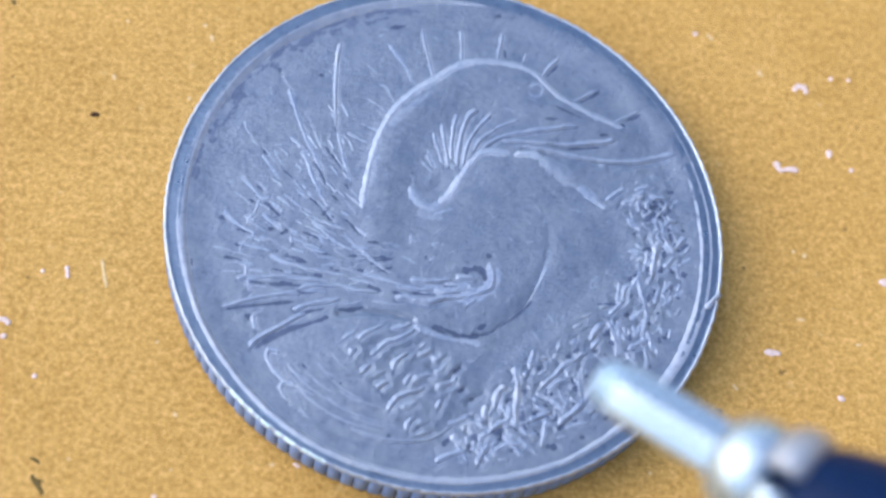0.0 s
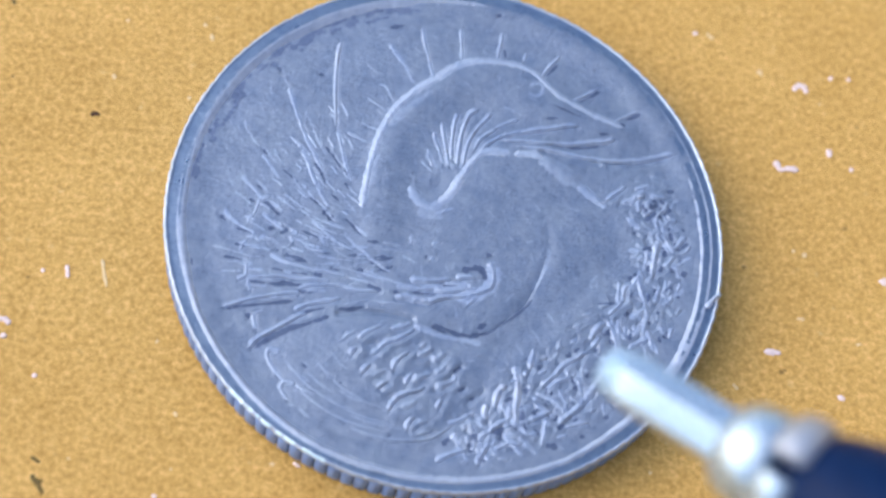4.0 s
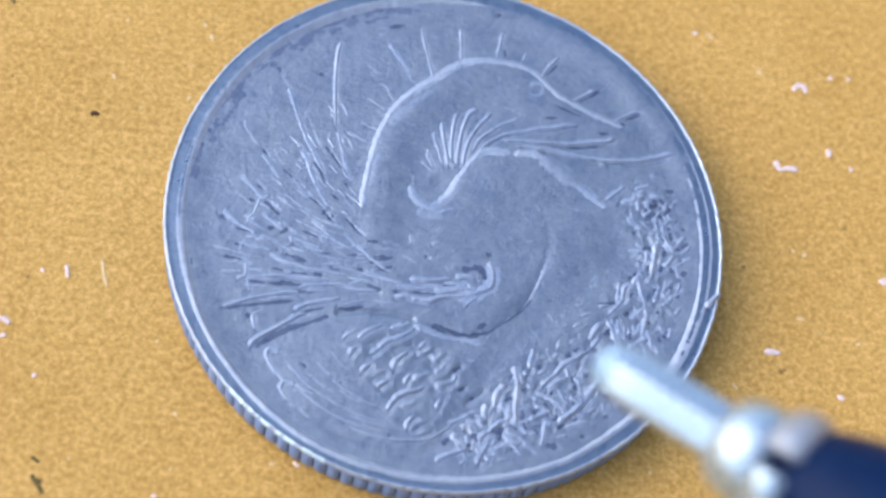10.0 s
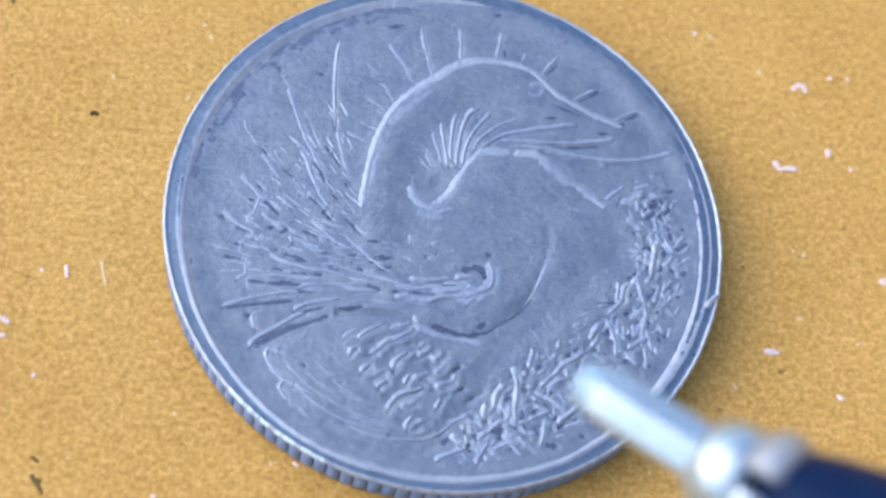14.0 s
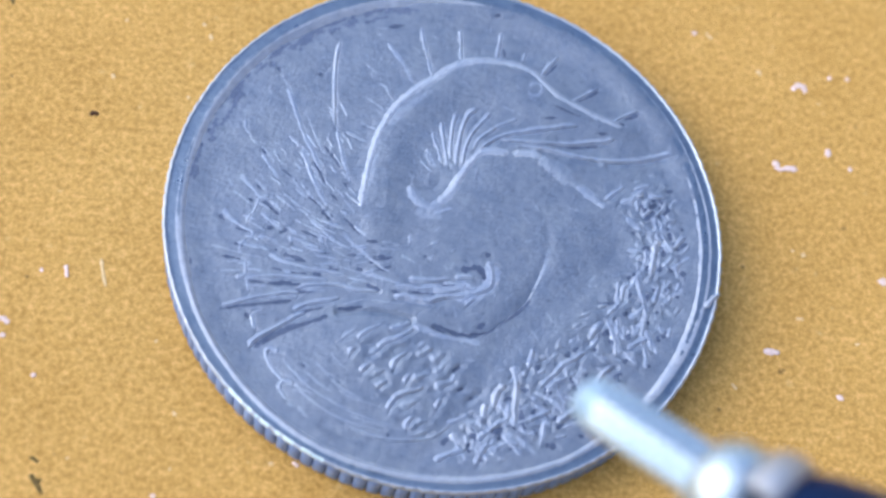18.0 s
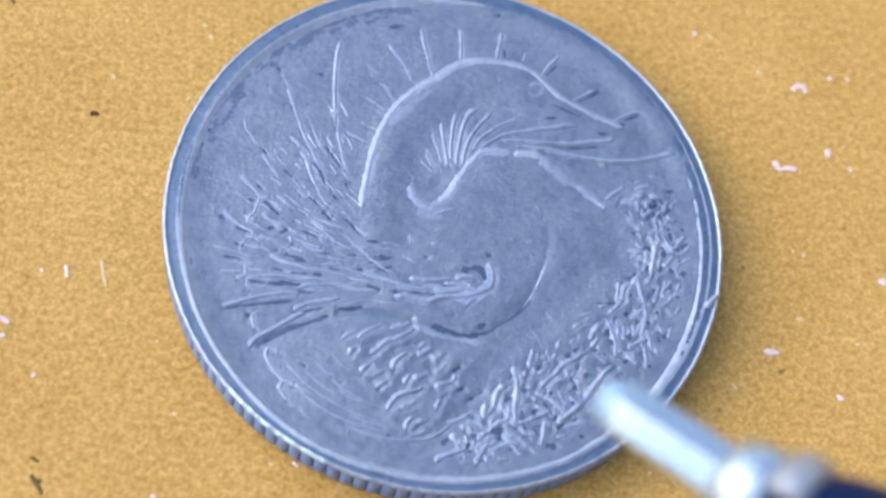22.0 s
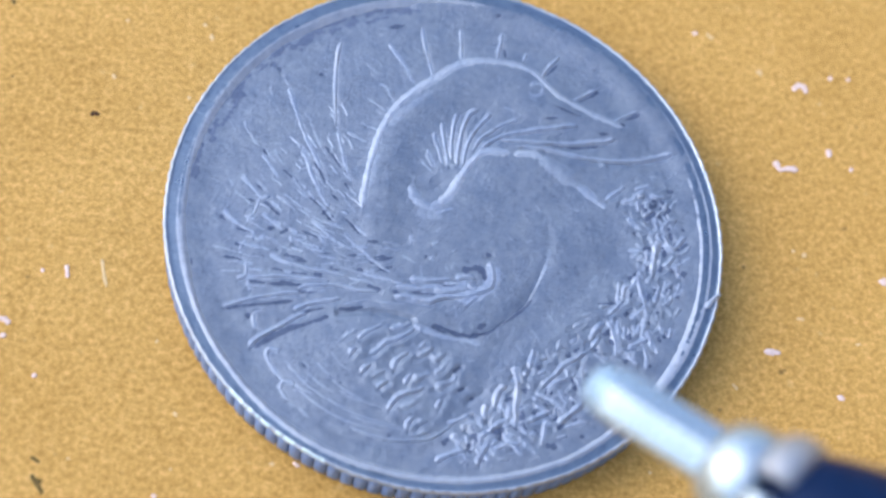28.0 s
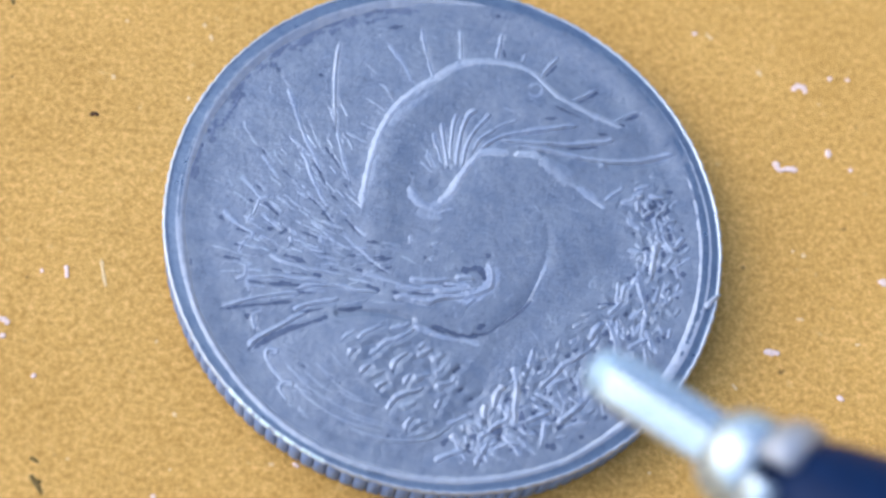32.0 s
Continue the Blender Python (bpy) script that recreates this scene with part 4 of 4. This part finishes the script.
twig(0.155, 1.2, (5.63, -0.64), (5.78, -0.80))
twig(0.103, 0.7, (5.67, -0.93), (5.74, -1.16))
twig(0.103, 0.9, (6.78, -0.84), (6.80, -1.10), (6.86, -1.31))
twig(0.138, 1.1, (5.59, -1.28), (5.67, -1.59), (5.71, -1.85), (5.76, -2.12), (5.80, -2.38), (5.84, -2.63))
twig(0.121, 1.1, (6.25, -1.57), (6.15, -1.86), (6.05, -2.14))
twig(0.103, 0.9, (5.37, -1.53), (5.20, -1.67), (5.12, -1.89), (5.11, -2.11))
twig(0.103, 0.8, (6.60, -1.83), (6.47, -2.11))
twig(0.138, 1.1, (4.53, -2.82), (4.27, -3.09), (4.08, -3.40))
twig(0.121, 1.0, (4.72, -2.98), (4.84, -3.32), (4.94, -3.58), (5.03, -3.80))
twig(0.103, 0.9, (5.11, -2.90), (5.14, -3.25))
twig(0.121, 1.0, (5.80, -2.97), (5.87, -3.26), (5.92, -3.64))
twig(0.121, 1.0, (5.80, -3.25), (5.50, -3.41), (5.19, -3.60))
twig(0.103, 0.8, (5.08, -2.13), (4.88, -2.35), (4.64, -2.58))
twig(0.121, 0.8, (6.18, -2.86), (6.28, -3.10))
twig(0.103, 0.7, (5.49, -2.46), (5.63, -2.70))
twig(0.103, 0.6, (6.13, -2.45), (6.07, -2.69))
twig(0.103, 0.7, (6.88, -1.42), (6.76, -1.70))
twig(0.103, 0.6, (6.39, -2.26), (6.55, -2.52))
twig(0.103, 0.6, (6.82, -2.23), (6.65, -2.47))
twig(0.103, 0.6, (5.57, -0.22), (5.82, -0.39))
twig(0.086, 0.6, (6.12, 2.07), (6.34, 2.05))
twig(0.103, 0.6, (6.72, 0.51), (6.88, 0.24))
twig(0.103, 0.7, (6.53, -2.87), (6.41, -3.20))
twig(0.103, 0.7, (5.36, -2.85), (5.48, -3.11))
twig(0.103, 0.6, (4.38, -2.38), (4.69, -2.24))
twig(0.086, 0.6, (3.87, -2.68), (4.18, -2.52))
twig(0.103, 0.6, (3.61, -3.05), (3.86, -2.89))
twig(0.121, 1.0, (2.46, -3.76), (2.39, -4.07), (2.30, -4.37))
twig(0.121, 1.2, (2.63, -4.04), (2.83, -3.98))
twig(0.138, 1.0, (2.24, -4.42), (2.18, -4.63))
twig(0.121, 1.0, (2.65, -4.88), (2.86, -4.68), (3.08, -4.46), (3.25, -4.25), (3.46, -4.10), (3.70, -3.95), (3.98, -3.74))
twig(0.138, 1.3, (1.88, -4.32), (1.94, -4.61), (1.97, -4.95), (1.95, -5.28), (1.91, -5.62), (1.90, -6.07))
twig(0.086, 0.8, (1.75, -4.82), (1.92, -4.71))
twig(0.138, 1.3, (1.62, -4.91), (1.45, -5.06), (1.37, -5.26), (1.30, -5.60))
twig(0.138, 1.4, (1.10, -5.51), (1.02, -5.67), (1.04, -5.95))
twig(0.155, 1.4, (0.62, -5.72), (0.70, -5.83))
twig(0.172, 1.4, (0.41, -6.11), (0.49, -6.29))
twig(0.138, 1.4, (0.11, -6.39), (0.22, -6.58), (0.34, -6.72))
twig(0.121, 1.0, (0.83, -6.60), (0.99, -6.41), (1.17, -6.24), (1.36, -6.10), (1.57, -5.97), (1.76, -5.81))
twig(0.086, 0.8, (0.79, -5.99), (0.96, -6.17), (1.09, -6.31))
twig(0.121, 0.9, (-0.36, -7.23), (-0.14, -7.09), (0.09, -6.98), (0.44, -6.86))
twig(0.121, 1.0, (0.78, -7.27), (0.88, -7.04), (1.00, -6.85), (1.13, -6.63))
twig(0.103, 0.8, (0.52, -6.40), (0.53, -6.71))
twig(0.103, 0.8, (1.41, -6.74), (1.67, -6.62), (2.02, -6.61))
twig(0.103, 0.9, (1.94, -6.41), (2.14, -6.60), (2.28, -6.76))
twig(0.121, 1.0, (2.25, -5.92), (2.48, -5.81), (2.72, -5.70), (2.92, -5.58))
twig(0.103, 0.9, (2.46, -5.07), (2.73, -5.19), (2.97, -5.31), (3.13, -5.47), (3.37, -5.59))
twig(0.155, 1.1, (3.08, -5.98), (3.33, -5.76), (3.53, -5.59), (3.78, -5.35), (3.95, -5.13), (4.12, -4.91), (4.29, -4.65), (4.47, -4.38), (4.76, -4.13))
twig(0.121, 1.0, (3.71, -4.53), (3.76, -4.85), (3.80, -5.13))
twig(0.103, 0.9, (3.13, -4.93), (3.27, -5.21), (3.39, -5.41))
twig(0.086, 0.8, (2.89, -4.83), (3.15, -4.69), (3.51, -4.56))
twig(0.103, 0.8, (2.36, -5.21), (2.52, -5.30))
twig(0.103, 0.8, (2.56, -4.52), (2.77, -4.38))
twig(0.086, 0.7, (3.95, -5.87), (3.60, -5.95), (3.24, -6.08))
twig(0.086, 0.7, (4.41, -5.00), (4.66, -4.85), (4.89, -4.68))
twig(0.086, 0.7, (4.38, -5.29), (4.43, -5.69))
twig(0.103, 0.8, (4.12, -3.64), (4.36, -3.32))
twig(0.103, 0.7, (3.51, -3.54), (3.73, -3.34))
twig(0.103, 0.7, (3.86, -4.33), (4.01, -4.41))
twig(0.103, 0.7, (2.72, -5.91), (2.92, -6.05))
twig(0.086, 0.7, (2.23, -6.35), (2.50, -6.24))
twig(0.086, 0.7, (3.02, -6.39), (3.33, -6.30))
twig(0.086, 0.6, (3.93, -5.60), (4.20, -5.45))
twig(0.103, 0.7, (1.19, -6.73), (1.35, -6.53))
twig(0.086, 0.6, (1.35, -7.08), (1.66, -7.11))
twig(0.086, 0.6, (0.33, -7.26), (0.50, -7.17))
twig(0.086, 0.7, (1.67, -6.30), (1.83, -6.45))
twig(0.086, 0.7, (4.67, -5.39), (4.89, -5.21))
twig(0.103, 0.7, (4.56, -4.03), (4.42, -3.83))
twig(0.103, 0.6, (3.18, -3.85), (2.98, -4.02))


# the face itself, then the ridges on it
mesh_object("face", *disc_face(), M_COIN, coin, "low relief of a bird with body, wing and nest in worn metal")
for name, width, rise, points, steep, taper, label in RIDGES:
    # stronger ridges take a lighter tone, for wear and the light they catch
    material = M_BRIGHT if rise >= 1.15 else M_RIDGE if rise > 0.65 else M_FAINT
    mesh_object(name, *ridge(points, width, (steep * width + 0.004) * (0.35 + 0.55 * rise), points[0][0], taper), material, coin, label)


# nick in the rim
def burr(width, *points):
    mesh_object("burr", *ribbon(points, width, 0.05, lambda x, y: np.full(len(x), 1.18), 0.5, 0.1), M_BRIGHT, coin, "small bright nick in the rim")


burr(0.20, (7.58, -2.22), (7.78, -1.93), (8.05, -1.72))


# faint barbs between the long feathers, one in seven a dark stroke
def barbs(count, focus):
    rng = random.Random(11)
    made = 0
    while made < count:
        u, d = rng.uniform(2.1, 3.45), rng.uniform(1.6, 6.2)
        x, y = focus[0] + d * math.cos(u), focus[1] + d * math.sin(u)
        if math.hypot(x, y) > 6.5 or (x > -2.75 and y > -0.7) or x > -1.2:
            continue
        bend, size = u + 0.25 * math.sin(d), rng.uniform(0.10, 0.32)
        dx, dy = size * math.cos(bend), size * math.sin(bend)
        w = rng.uniform(0.040, 0.075)
        line = ((x - dx, y - dy), (x + 0.02, y), (x + dx, y + dy))
        if made % 7:
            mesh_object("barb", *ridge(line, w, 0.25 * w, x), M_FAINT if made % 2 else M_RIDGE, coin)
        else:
            mesh_object("grime_shade", *ridge(line, 0.7 * w, 0.003, x, 0.2, 0.3, 0.004), M_SHADE, coin)
        made += 1


barbs(140, (-0.06, -1.29))


# dark strokes that colour shade into the hollows of the relief
def grime_shade(width, *points):
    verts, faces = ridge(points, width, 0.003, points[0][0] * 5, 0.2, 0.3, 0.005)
    mesh_object("grime_shade", verts, faces, M_SHADE, coin, "dark stroke of shade coloured into the relief")


for size, spots in SHADE_STROKES:
    grime_shade(0.60 * size, *spots)


# shade inside the rim, put into broken streaks of darker colour
def rim_shade(count, start, end):
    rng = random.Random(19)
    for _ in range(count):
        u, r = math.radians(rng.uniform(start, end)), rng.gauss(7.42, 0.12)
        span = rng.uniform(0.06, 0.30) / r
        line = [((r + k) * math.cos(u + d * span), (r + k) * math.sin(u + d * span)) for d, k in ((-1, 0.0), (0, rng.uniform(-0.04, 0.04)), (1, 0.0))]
        mesh_object("grime_shade", *ridge(line, rng.uniform(0.04, 0.13), 0.002, u * 7, 0.2, 0.35, 0.004), M_RIM_SHADE, coin)


rim_shade(90, 98, 172)


# fine scratches and knocks of wear
def scratches(count):
    rng = random.Random(3)
    for _ in range(count):
        r, u = 7.0 * math.sqrt(rng.random()), rng.uniform(0, 2 * math.pi)
        x, y = r * math.cos(u), r * math.sin(u)
        a1, size = rng.gauss(2.3, 0.7), rng.uniform(0.05, 0.22)
        dx, dy = size * math.cos(a1), size * math.sin(a1)
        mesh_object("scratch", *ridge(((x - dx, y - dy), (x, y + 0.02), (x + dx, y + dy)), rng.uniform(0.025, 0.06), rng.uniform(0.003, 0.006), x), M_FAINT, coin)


scratches(170)


# short broken twigs filling the nest, with dark strokes for the shade between them
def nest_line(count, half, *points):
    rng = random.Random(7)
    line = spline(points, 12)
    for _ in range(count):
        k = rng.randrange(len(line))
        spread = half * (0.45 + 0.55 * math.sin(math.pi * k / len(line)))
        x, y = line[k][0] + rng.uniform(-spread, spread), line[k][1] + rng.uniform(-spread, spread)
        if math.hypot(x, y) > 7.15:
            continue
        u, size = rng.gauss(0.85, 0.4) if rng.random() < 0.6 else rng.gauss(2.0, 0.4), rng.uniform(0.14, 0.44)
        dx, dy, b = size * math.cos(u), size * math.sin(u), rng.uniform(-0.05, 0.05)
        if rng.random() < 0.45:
            grime_shade(rng.uniform(0.05, 0.10), (x - 0.4 * dx, y - 0.4 * dy), (x + b, y - b), (x + 0.4 * dx, y + 0.4 * dy))
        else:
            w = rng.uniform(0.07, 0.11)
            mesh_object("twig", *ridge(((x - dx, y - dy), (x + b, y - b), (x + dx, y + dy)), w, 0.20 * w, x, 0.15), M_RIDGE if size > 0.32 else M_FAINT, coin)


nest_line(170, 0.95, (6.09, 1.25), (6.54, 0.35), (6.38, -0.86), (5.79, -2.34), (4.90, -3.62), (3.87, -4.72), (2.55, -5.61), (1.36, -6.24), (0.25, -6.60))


# ---- flecks and grit on the board ----
LABELS = {
    "white": "tiny white paint flake lying on the yellow board",
    "cream": "pale cream speck stuck to the yellow board",
    "brown": "dark brown crumb of grit on the yellow board",
    "olive": "dark olive shred of dirt on the yellow board",
    "tan": "dull tan speck of dirt on the yellow board",
}


def fleck(width, kind, *points):
    if len(points) == 1:
        (x, y), r = points[0], width * 0.3
        points = ((x - r, y - 0.2 * r), (x, y + 0.25 * r), (x + r, y))
    height = {"white": 0.035, "brown": 0.06, "olive": 0.03}.get(kind, 0.010)
    verts, faces = ribbon(points, width, height, lambda x, y: np.zeros(len(x)), 0.1, 0.12, points[0][0] * 3, True)
    ob = mesh_object({"white": "paint_flake", "cream": "speck"}.get(kind, "grit"), verts, faces, FLECKS[kind])
    tagged(ob, LABELS[kind], "fleck", "specks on the board")


fleck(0.148, "white", (8.14, 7.98), (8.31, 8.00))
fleck(0.197, "white", (11.31, 6.10), (11.48, 6.30), (11.68, 6.28), (11.75, 6.03))
fleck(0.164, "white", (12.58, 6.59), (12.65, 6.76))
fleck(0.164, "white", (13.14, 6.68), (13.29, 6.69))
fleck(0.213, "white", (12.31, 4.06), (12.28, 3.75))
fleck(0.197, "white", (12.89, 3.37), (13.04, 3.39))
fleck(0.197, "white", (10.51, 3.51), (10.63, 3.22), (10.91, 3.26), (11.24, 3.23))
fleck(0.197, "white", (9.61, -2.98), (9.85, -2.98), (10.13, -3.00))
fleck(0.197, "white", (11.74, -4.27), (11.97, -4.38))
fleck(0.230, "white", (13.43, -0.43), (13.80, -0.50))
fleck(0.180, "white", (-11.53, -1.73), (-11.42, -1.68))
fleck(0.131, "white", (-10.81, -1.50), (-10.80, -1.62), (-10.75, -1.90))
fleck(0.098, "cream", (-9.85, -1.24), (-9.76, -1.68), (-9.65, -2.12))
fleck(0.180, "white", (-12.58, -3.27), (-12.37, -3.26), (-12.21, -3.42))
fleck(0.180, "white", (-12.44, -3.79), (-12.26, -3.73))
fleck(0.148, "white", (-11.47, -4.93), (-11.31, -4.87))
fleck(0.148, "white", (-7.97, -8.21), (-7.82, -8.20))
fleck(0.131, "white", (-4.17, -7.07), (-3.98, -7.19))
fleck(0.131, "cream", (-4.83, -7.13), (-4.68, -7.16))
fleck(0.148, "cream", (11.09, 0.21), (11.21, 0.35))
fleck(0.131, "cream", (10.76, 0.38), (10.87, 0.43))
fleck(0.098, "cream", (8.58, -4.04), (8.72, -4.24))
fleck(0.098, "cream", (-7.53, -7.42), (-7.45, -7.42))
fleck(0.131, "cream", (-10.02, 4.92), (-9.97, 4.72))
fleck(0.164, "cream", (10.22, 6.79), (10.32, 6.58))
fleck(0.098, "cream", (12.11, 5.69), (12.21, 5.69))
fleck(0.131, "cream", (-9.80, 6.83), (-9.68, 6.84))
fleck(0.131, "cream", (-7.19, 6.58), (-7.14, 6.34))
fleck(0.115, "cream", (-7.75, 4.32), (-7.68, 4.21))
fleck(0.131, "cream", (5.90, -6.89), (6.00, -6.89))
fleck(0.115, "cream", (-7.40, 6.97), (-7.38, 6.80))
fleck(0.115, "cream", (8.59, 8.05), (8.80, 7.81))
fleck(0.098, "cream", (-10.30, -7.23), (-10.21, -7.26))
fleck(0.098, "cream", (-7.51, -5.75), (-7.44, -5.91))
fleck(0.098, "cream", (-8.17, -3.73), (-8.08, -3.65))
fleck(0.098, "cream", (10.72, -1.85), (10.97, -1.86))
fleck(0.098, "cream", (12.49, -2.59), (12.66, -2.55))
fleck(0.115, "brown", (-10.58, 3.42), (-10.45, 3.51), (-10.32, 3.44))
fleck(0.131, "olive", (-13.23, 7.29), (-13.16, 7.09))
fleck(0.148, "tan", (-13.00, 4.56), (-12.92, 4.59))
fleck(0.098, "olive", (-11.27, -7.26), (-11.13, -7.32), (-11.00, -7.41))
fleck(0.148, "olive", (-11.21, -7.75), (-11.07, -7.92), (-10.97, -8.06), (-10.84, -8.30))
fleck(0.115, "olive", (-11.04, -7.95), (-10.87, -7.89))
fleck(0.115, "tan", (12.45, 1.25), (12.62, 1.30))
fleck(0.148, "tan", (10.01, -3.56), (10.16, -3.64))
fleck(0.115, "tan", (9.13, -0.22), (9.27, -0.27))
fleck(0.148, "tan", (8.08, -4.87), (8.20, -4.90))
fleck(0.098, "tan", (10.13, -3.54), (10.25, -3.55))
fleck(0.098, "tan", (13.27, 4.91), (13.35, 4.96))
fleck(0.098, "tan", (-11.92, -1.91), (-11.82, -1.97))

# ---- the pointed hand tool held over the coin ----
TOOL_EL, TOOL_Z, TOOL_SIZE = 16, 13.0, 0.892
tool = tagged(new("hand_tool"), "slim steel-tipped hand tool with a dark navy-black handle", "tool")


def tool_part(name, profile, material, parent, label, steps=96, facets=0.0, arc=None):
    """A turned part about the tool's long axis, x: round, part hexagonal (facets) or one jaw over an arc in degrees."""
    verts, faces = [], []
    for r0, z in profile:
        for i in range(steps):
            if arc:
                s = i / (steps - 1)
                u = math.radians(arc[0] + (arc[1] - arc[0]) * s)
                lip = min(s, 1 - s) * abs(math.radians(arc[1] - arc[0])) * r0 / 0.10
                r = r0 - 0.10 * (1 - math.sqrt(max(0.0, 1 - (1 - min(lip, 1.0)) ** 2))) - (0.30 if i in (0, steps - 1) else 0.0)
            else:
                u = 2 * math.pi * i / steps
                off = (u - math.radians(137) + math.pi / 6) % (math.pi / 3) - math.pi / 6
                r = r0 * (1 - facets + facets * 0.955 / math.cos(off))
            verts.append(tuple(c * TOOL_SIZE * MM for c in (z, r * math.cos(u), r * math.sin(u))))
    wrap = steps - 1 if arc else steps
    for k in range(len(profile) - 1):
        for i in range(wrap):
            j = (i + 1) % steps
            faces.append((k * steps + i, k * steps + j, (k + 1) * steps + j, (k + 1) * steps + i))
    return mesh_object(name, verts, faces, material, parent, label)


tool_part("tip", [(0.01, 0.00), (0.33, 0.01), (0.46, 0.07), (0.54, 0.20), (0.59, 0.40), (0.61, 0.66)], M_TIP, tool, "rounded frosted metal tip")
tool_part("shaft", [(0.63, 0.60), (0.665, 0.91), (0.67, 1.79), (0.67, 3.09), (0.675, 3.45), (0.68, 3.66)], M_STEEL, tool, "bright polished six-sided steel shaft", facets=0.9)
tool_part("collar", [(0.645, 3.36), (0.81, 3.40), (0.98, 3.52), (1.12, 3.73), (1.20, 4.04), (1.22, 4.34), (1.19, 4.56), (1.12, 4.70), (0.96, 4.79), (0.686, 4.84)], M_STEEL, tool, "rounded shiny steel collar")
tool_part("core", [(0.7, 4.64), (0.84, 4.72), (0.88, 5.02), (0.92, 5.62)], M_BLACK, tool, "dark slotted core between the jaws")
for start in (121, 241, 1):
    # upper jaw takes the duller steel in place of weaker light on it
    tool_part("jaw", [(0.84, 4.52), (1.10, 4.53), (1.30, 4.60), (1.43, 4.72), (1.51, 4.92), (1.53, 5.16), (1.50, 5.38), (1.38, 5.50), (1, 5.55)], M_SATIN if start == 1 else M_STEEL, tool, "shiny steel jaw of the chuck", 40, arc=(start, start + 100))
tool_part("handle", [(0.92, 5.33), (1.22, 5.36), (1.30, 5.43), (1.40, 5.60), (1.50, 5.83), (1.60, 6.13), (1.78, 6.78), (2.08, 8.08), (2.4, 10.08), (2.8, 15.38), (3.1, 30.00), (3.2, 60.00), (3.2, 128.00), (2.7, 131.00), (0.02, 132.00)], M_BLACK, tool, "navy-black plastic handle flaring into a grip")


def tool_pose(x, y, turn):
    return pose((x - 0.05) * MM, (y - 0.10) * MM, TOOL_Z * MM, 0, -TOOL_EL, turn)


def motions():
    walk(tool, [
        (0.0, tool_pose(1.47, -9.14, -38.5)),
        (0.5, tool_pose(1.49, -9.03, -38.8)),
        (1.0, tool_pose(1.43, -9.09, -38.6)),
        (1.5, tool_pose(1.59, -8.91, -38.7)),
        (2.0, tool_pose(1.54, -8.98, -39.1)),
        (2.5, tool_pose(1.70, -8.91, -39.2)),
        (3.0, tool_pose(1.60, -8.92, -39.1)),
        (3.5, tool_pose(1.60, -8.90, -39.0)),
        (5.5, tool_pose(1.55, -8.76, -39.0)),
        (6.0, tool_pose(1.42, -8.87, -39.1)),
        (6.5, tool_pose(1.48, -8.83, -39.3)),
        (7.0, tool_pose(1.49, -9.02, -39.1)),
        (7.5, tool_pose(1.39, -9.37, -38.6)),
        (8.0, tool_pose(1.46, -9.19, -38.3)),
        (8.5, tool_pose(1.76, -8.80, -38.6)),
        (9.0, tool_pose(1.65, -8.80, -38.7)),
        (9.5, tool_pose(1.60, -8.73, -38.9)),
        (10.0, tool_pose(1.52, -8.76, -39.2)),
        (10.5, tool_pose(1.58, -8.76, -39.0)),
        (11.0, tool_pose(1.25, -9.32, -38.5)),
        (11.5, tool_pose(1.24, -9.42, -38.6)),
        (12.0, tool_pose(1.13, -9.39, -39.1)),
        (12.5, tool_pose(1.20, -9.24, -39.5)),
        (13.0, tool_pose(1.13, -9.32, -39.6)),
        (13.5, tool_pose(1.13, -9.30, -39.4)),
        (14.0, tool_pose(1.07, -9.22, -39.2)),
        (14.5, tool_pose(1.05, -9.22, -39.2)),
        (16.5, tool_pose(1.01, -9.20, -39.4)),
        (17.0, tool_pose(1.11, -9.30, -39.5)),
        (17.5, tool_pose(0.95, -9.61, -39.8)),
        (18.0, tool_pose(1.10, -9.55, -40.4)),
        (18.5, tool_pose(1.21, -9.71, -40.8)),
        (19.0, tool_pose(1.44, -9.35, -41.0)),
        (19.5, tool_pose(2.23, -8.50, -40.8)),
        (20.0, tool_pose(1.61, -9.43, -40.6)),
        (20.5, tool_pose(1.46, -9.73, -40.6)),
        (21.0, tool_pose(1.63, -9.65, -40.7)),
        (21.5, tool_pose(1.51, -9.68, -40.6)),
        (22.0, tool_pose(1.53, -9.55, -40.5)),
        (22.5, tool_pose(1.34, -9.77, -40.4)),
        (23.0, tool_pose(1.33, -9.65, -40.4)),
        (23.5, tool_pose(1.25, -9.62, -40.3)),
        (24.0, tool_pose(1.22, -9.46, -40.1)),
        (24.5, tool_pose(1.20, -9.39, -39.9)),
        (25.0, tool_pose(1.24, -9.38, -39.7)),
        (25.5, tool_pose(1.25, -9.45, -39.7)),
        (27.5, tool_pose(1.26, -9.21, -39.7)),
        (28.0, tool_pose(1.33, -9.24, -39.6)),
        (28.5, tool_pose(1.36, -9.10, -39.7)),
        (29.0, tool_pose(1.41, -9.05, -40.0)),
        (29.5, tool_pose(1.41, -9.12, -39.9)),
        (30.0, tool_pose(1.42, -8.99, -39.7)),
        (30.5, tool_pose(1.34, -9.09, -39.7)),
        (31.0, tool_pose(1.40, -8.97, -40.0)),
        (31.5, tool_pose(1.34, -8.98, -40.1)),
        (32.0, tool_pose(1.40, -8.89, -40.1)),
    ])


motions()
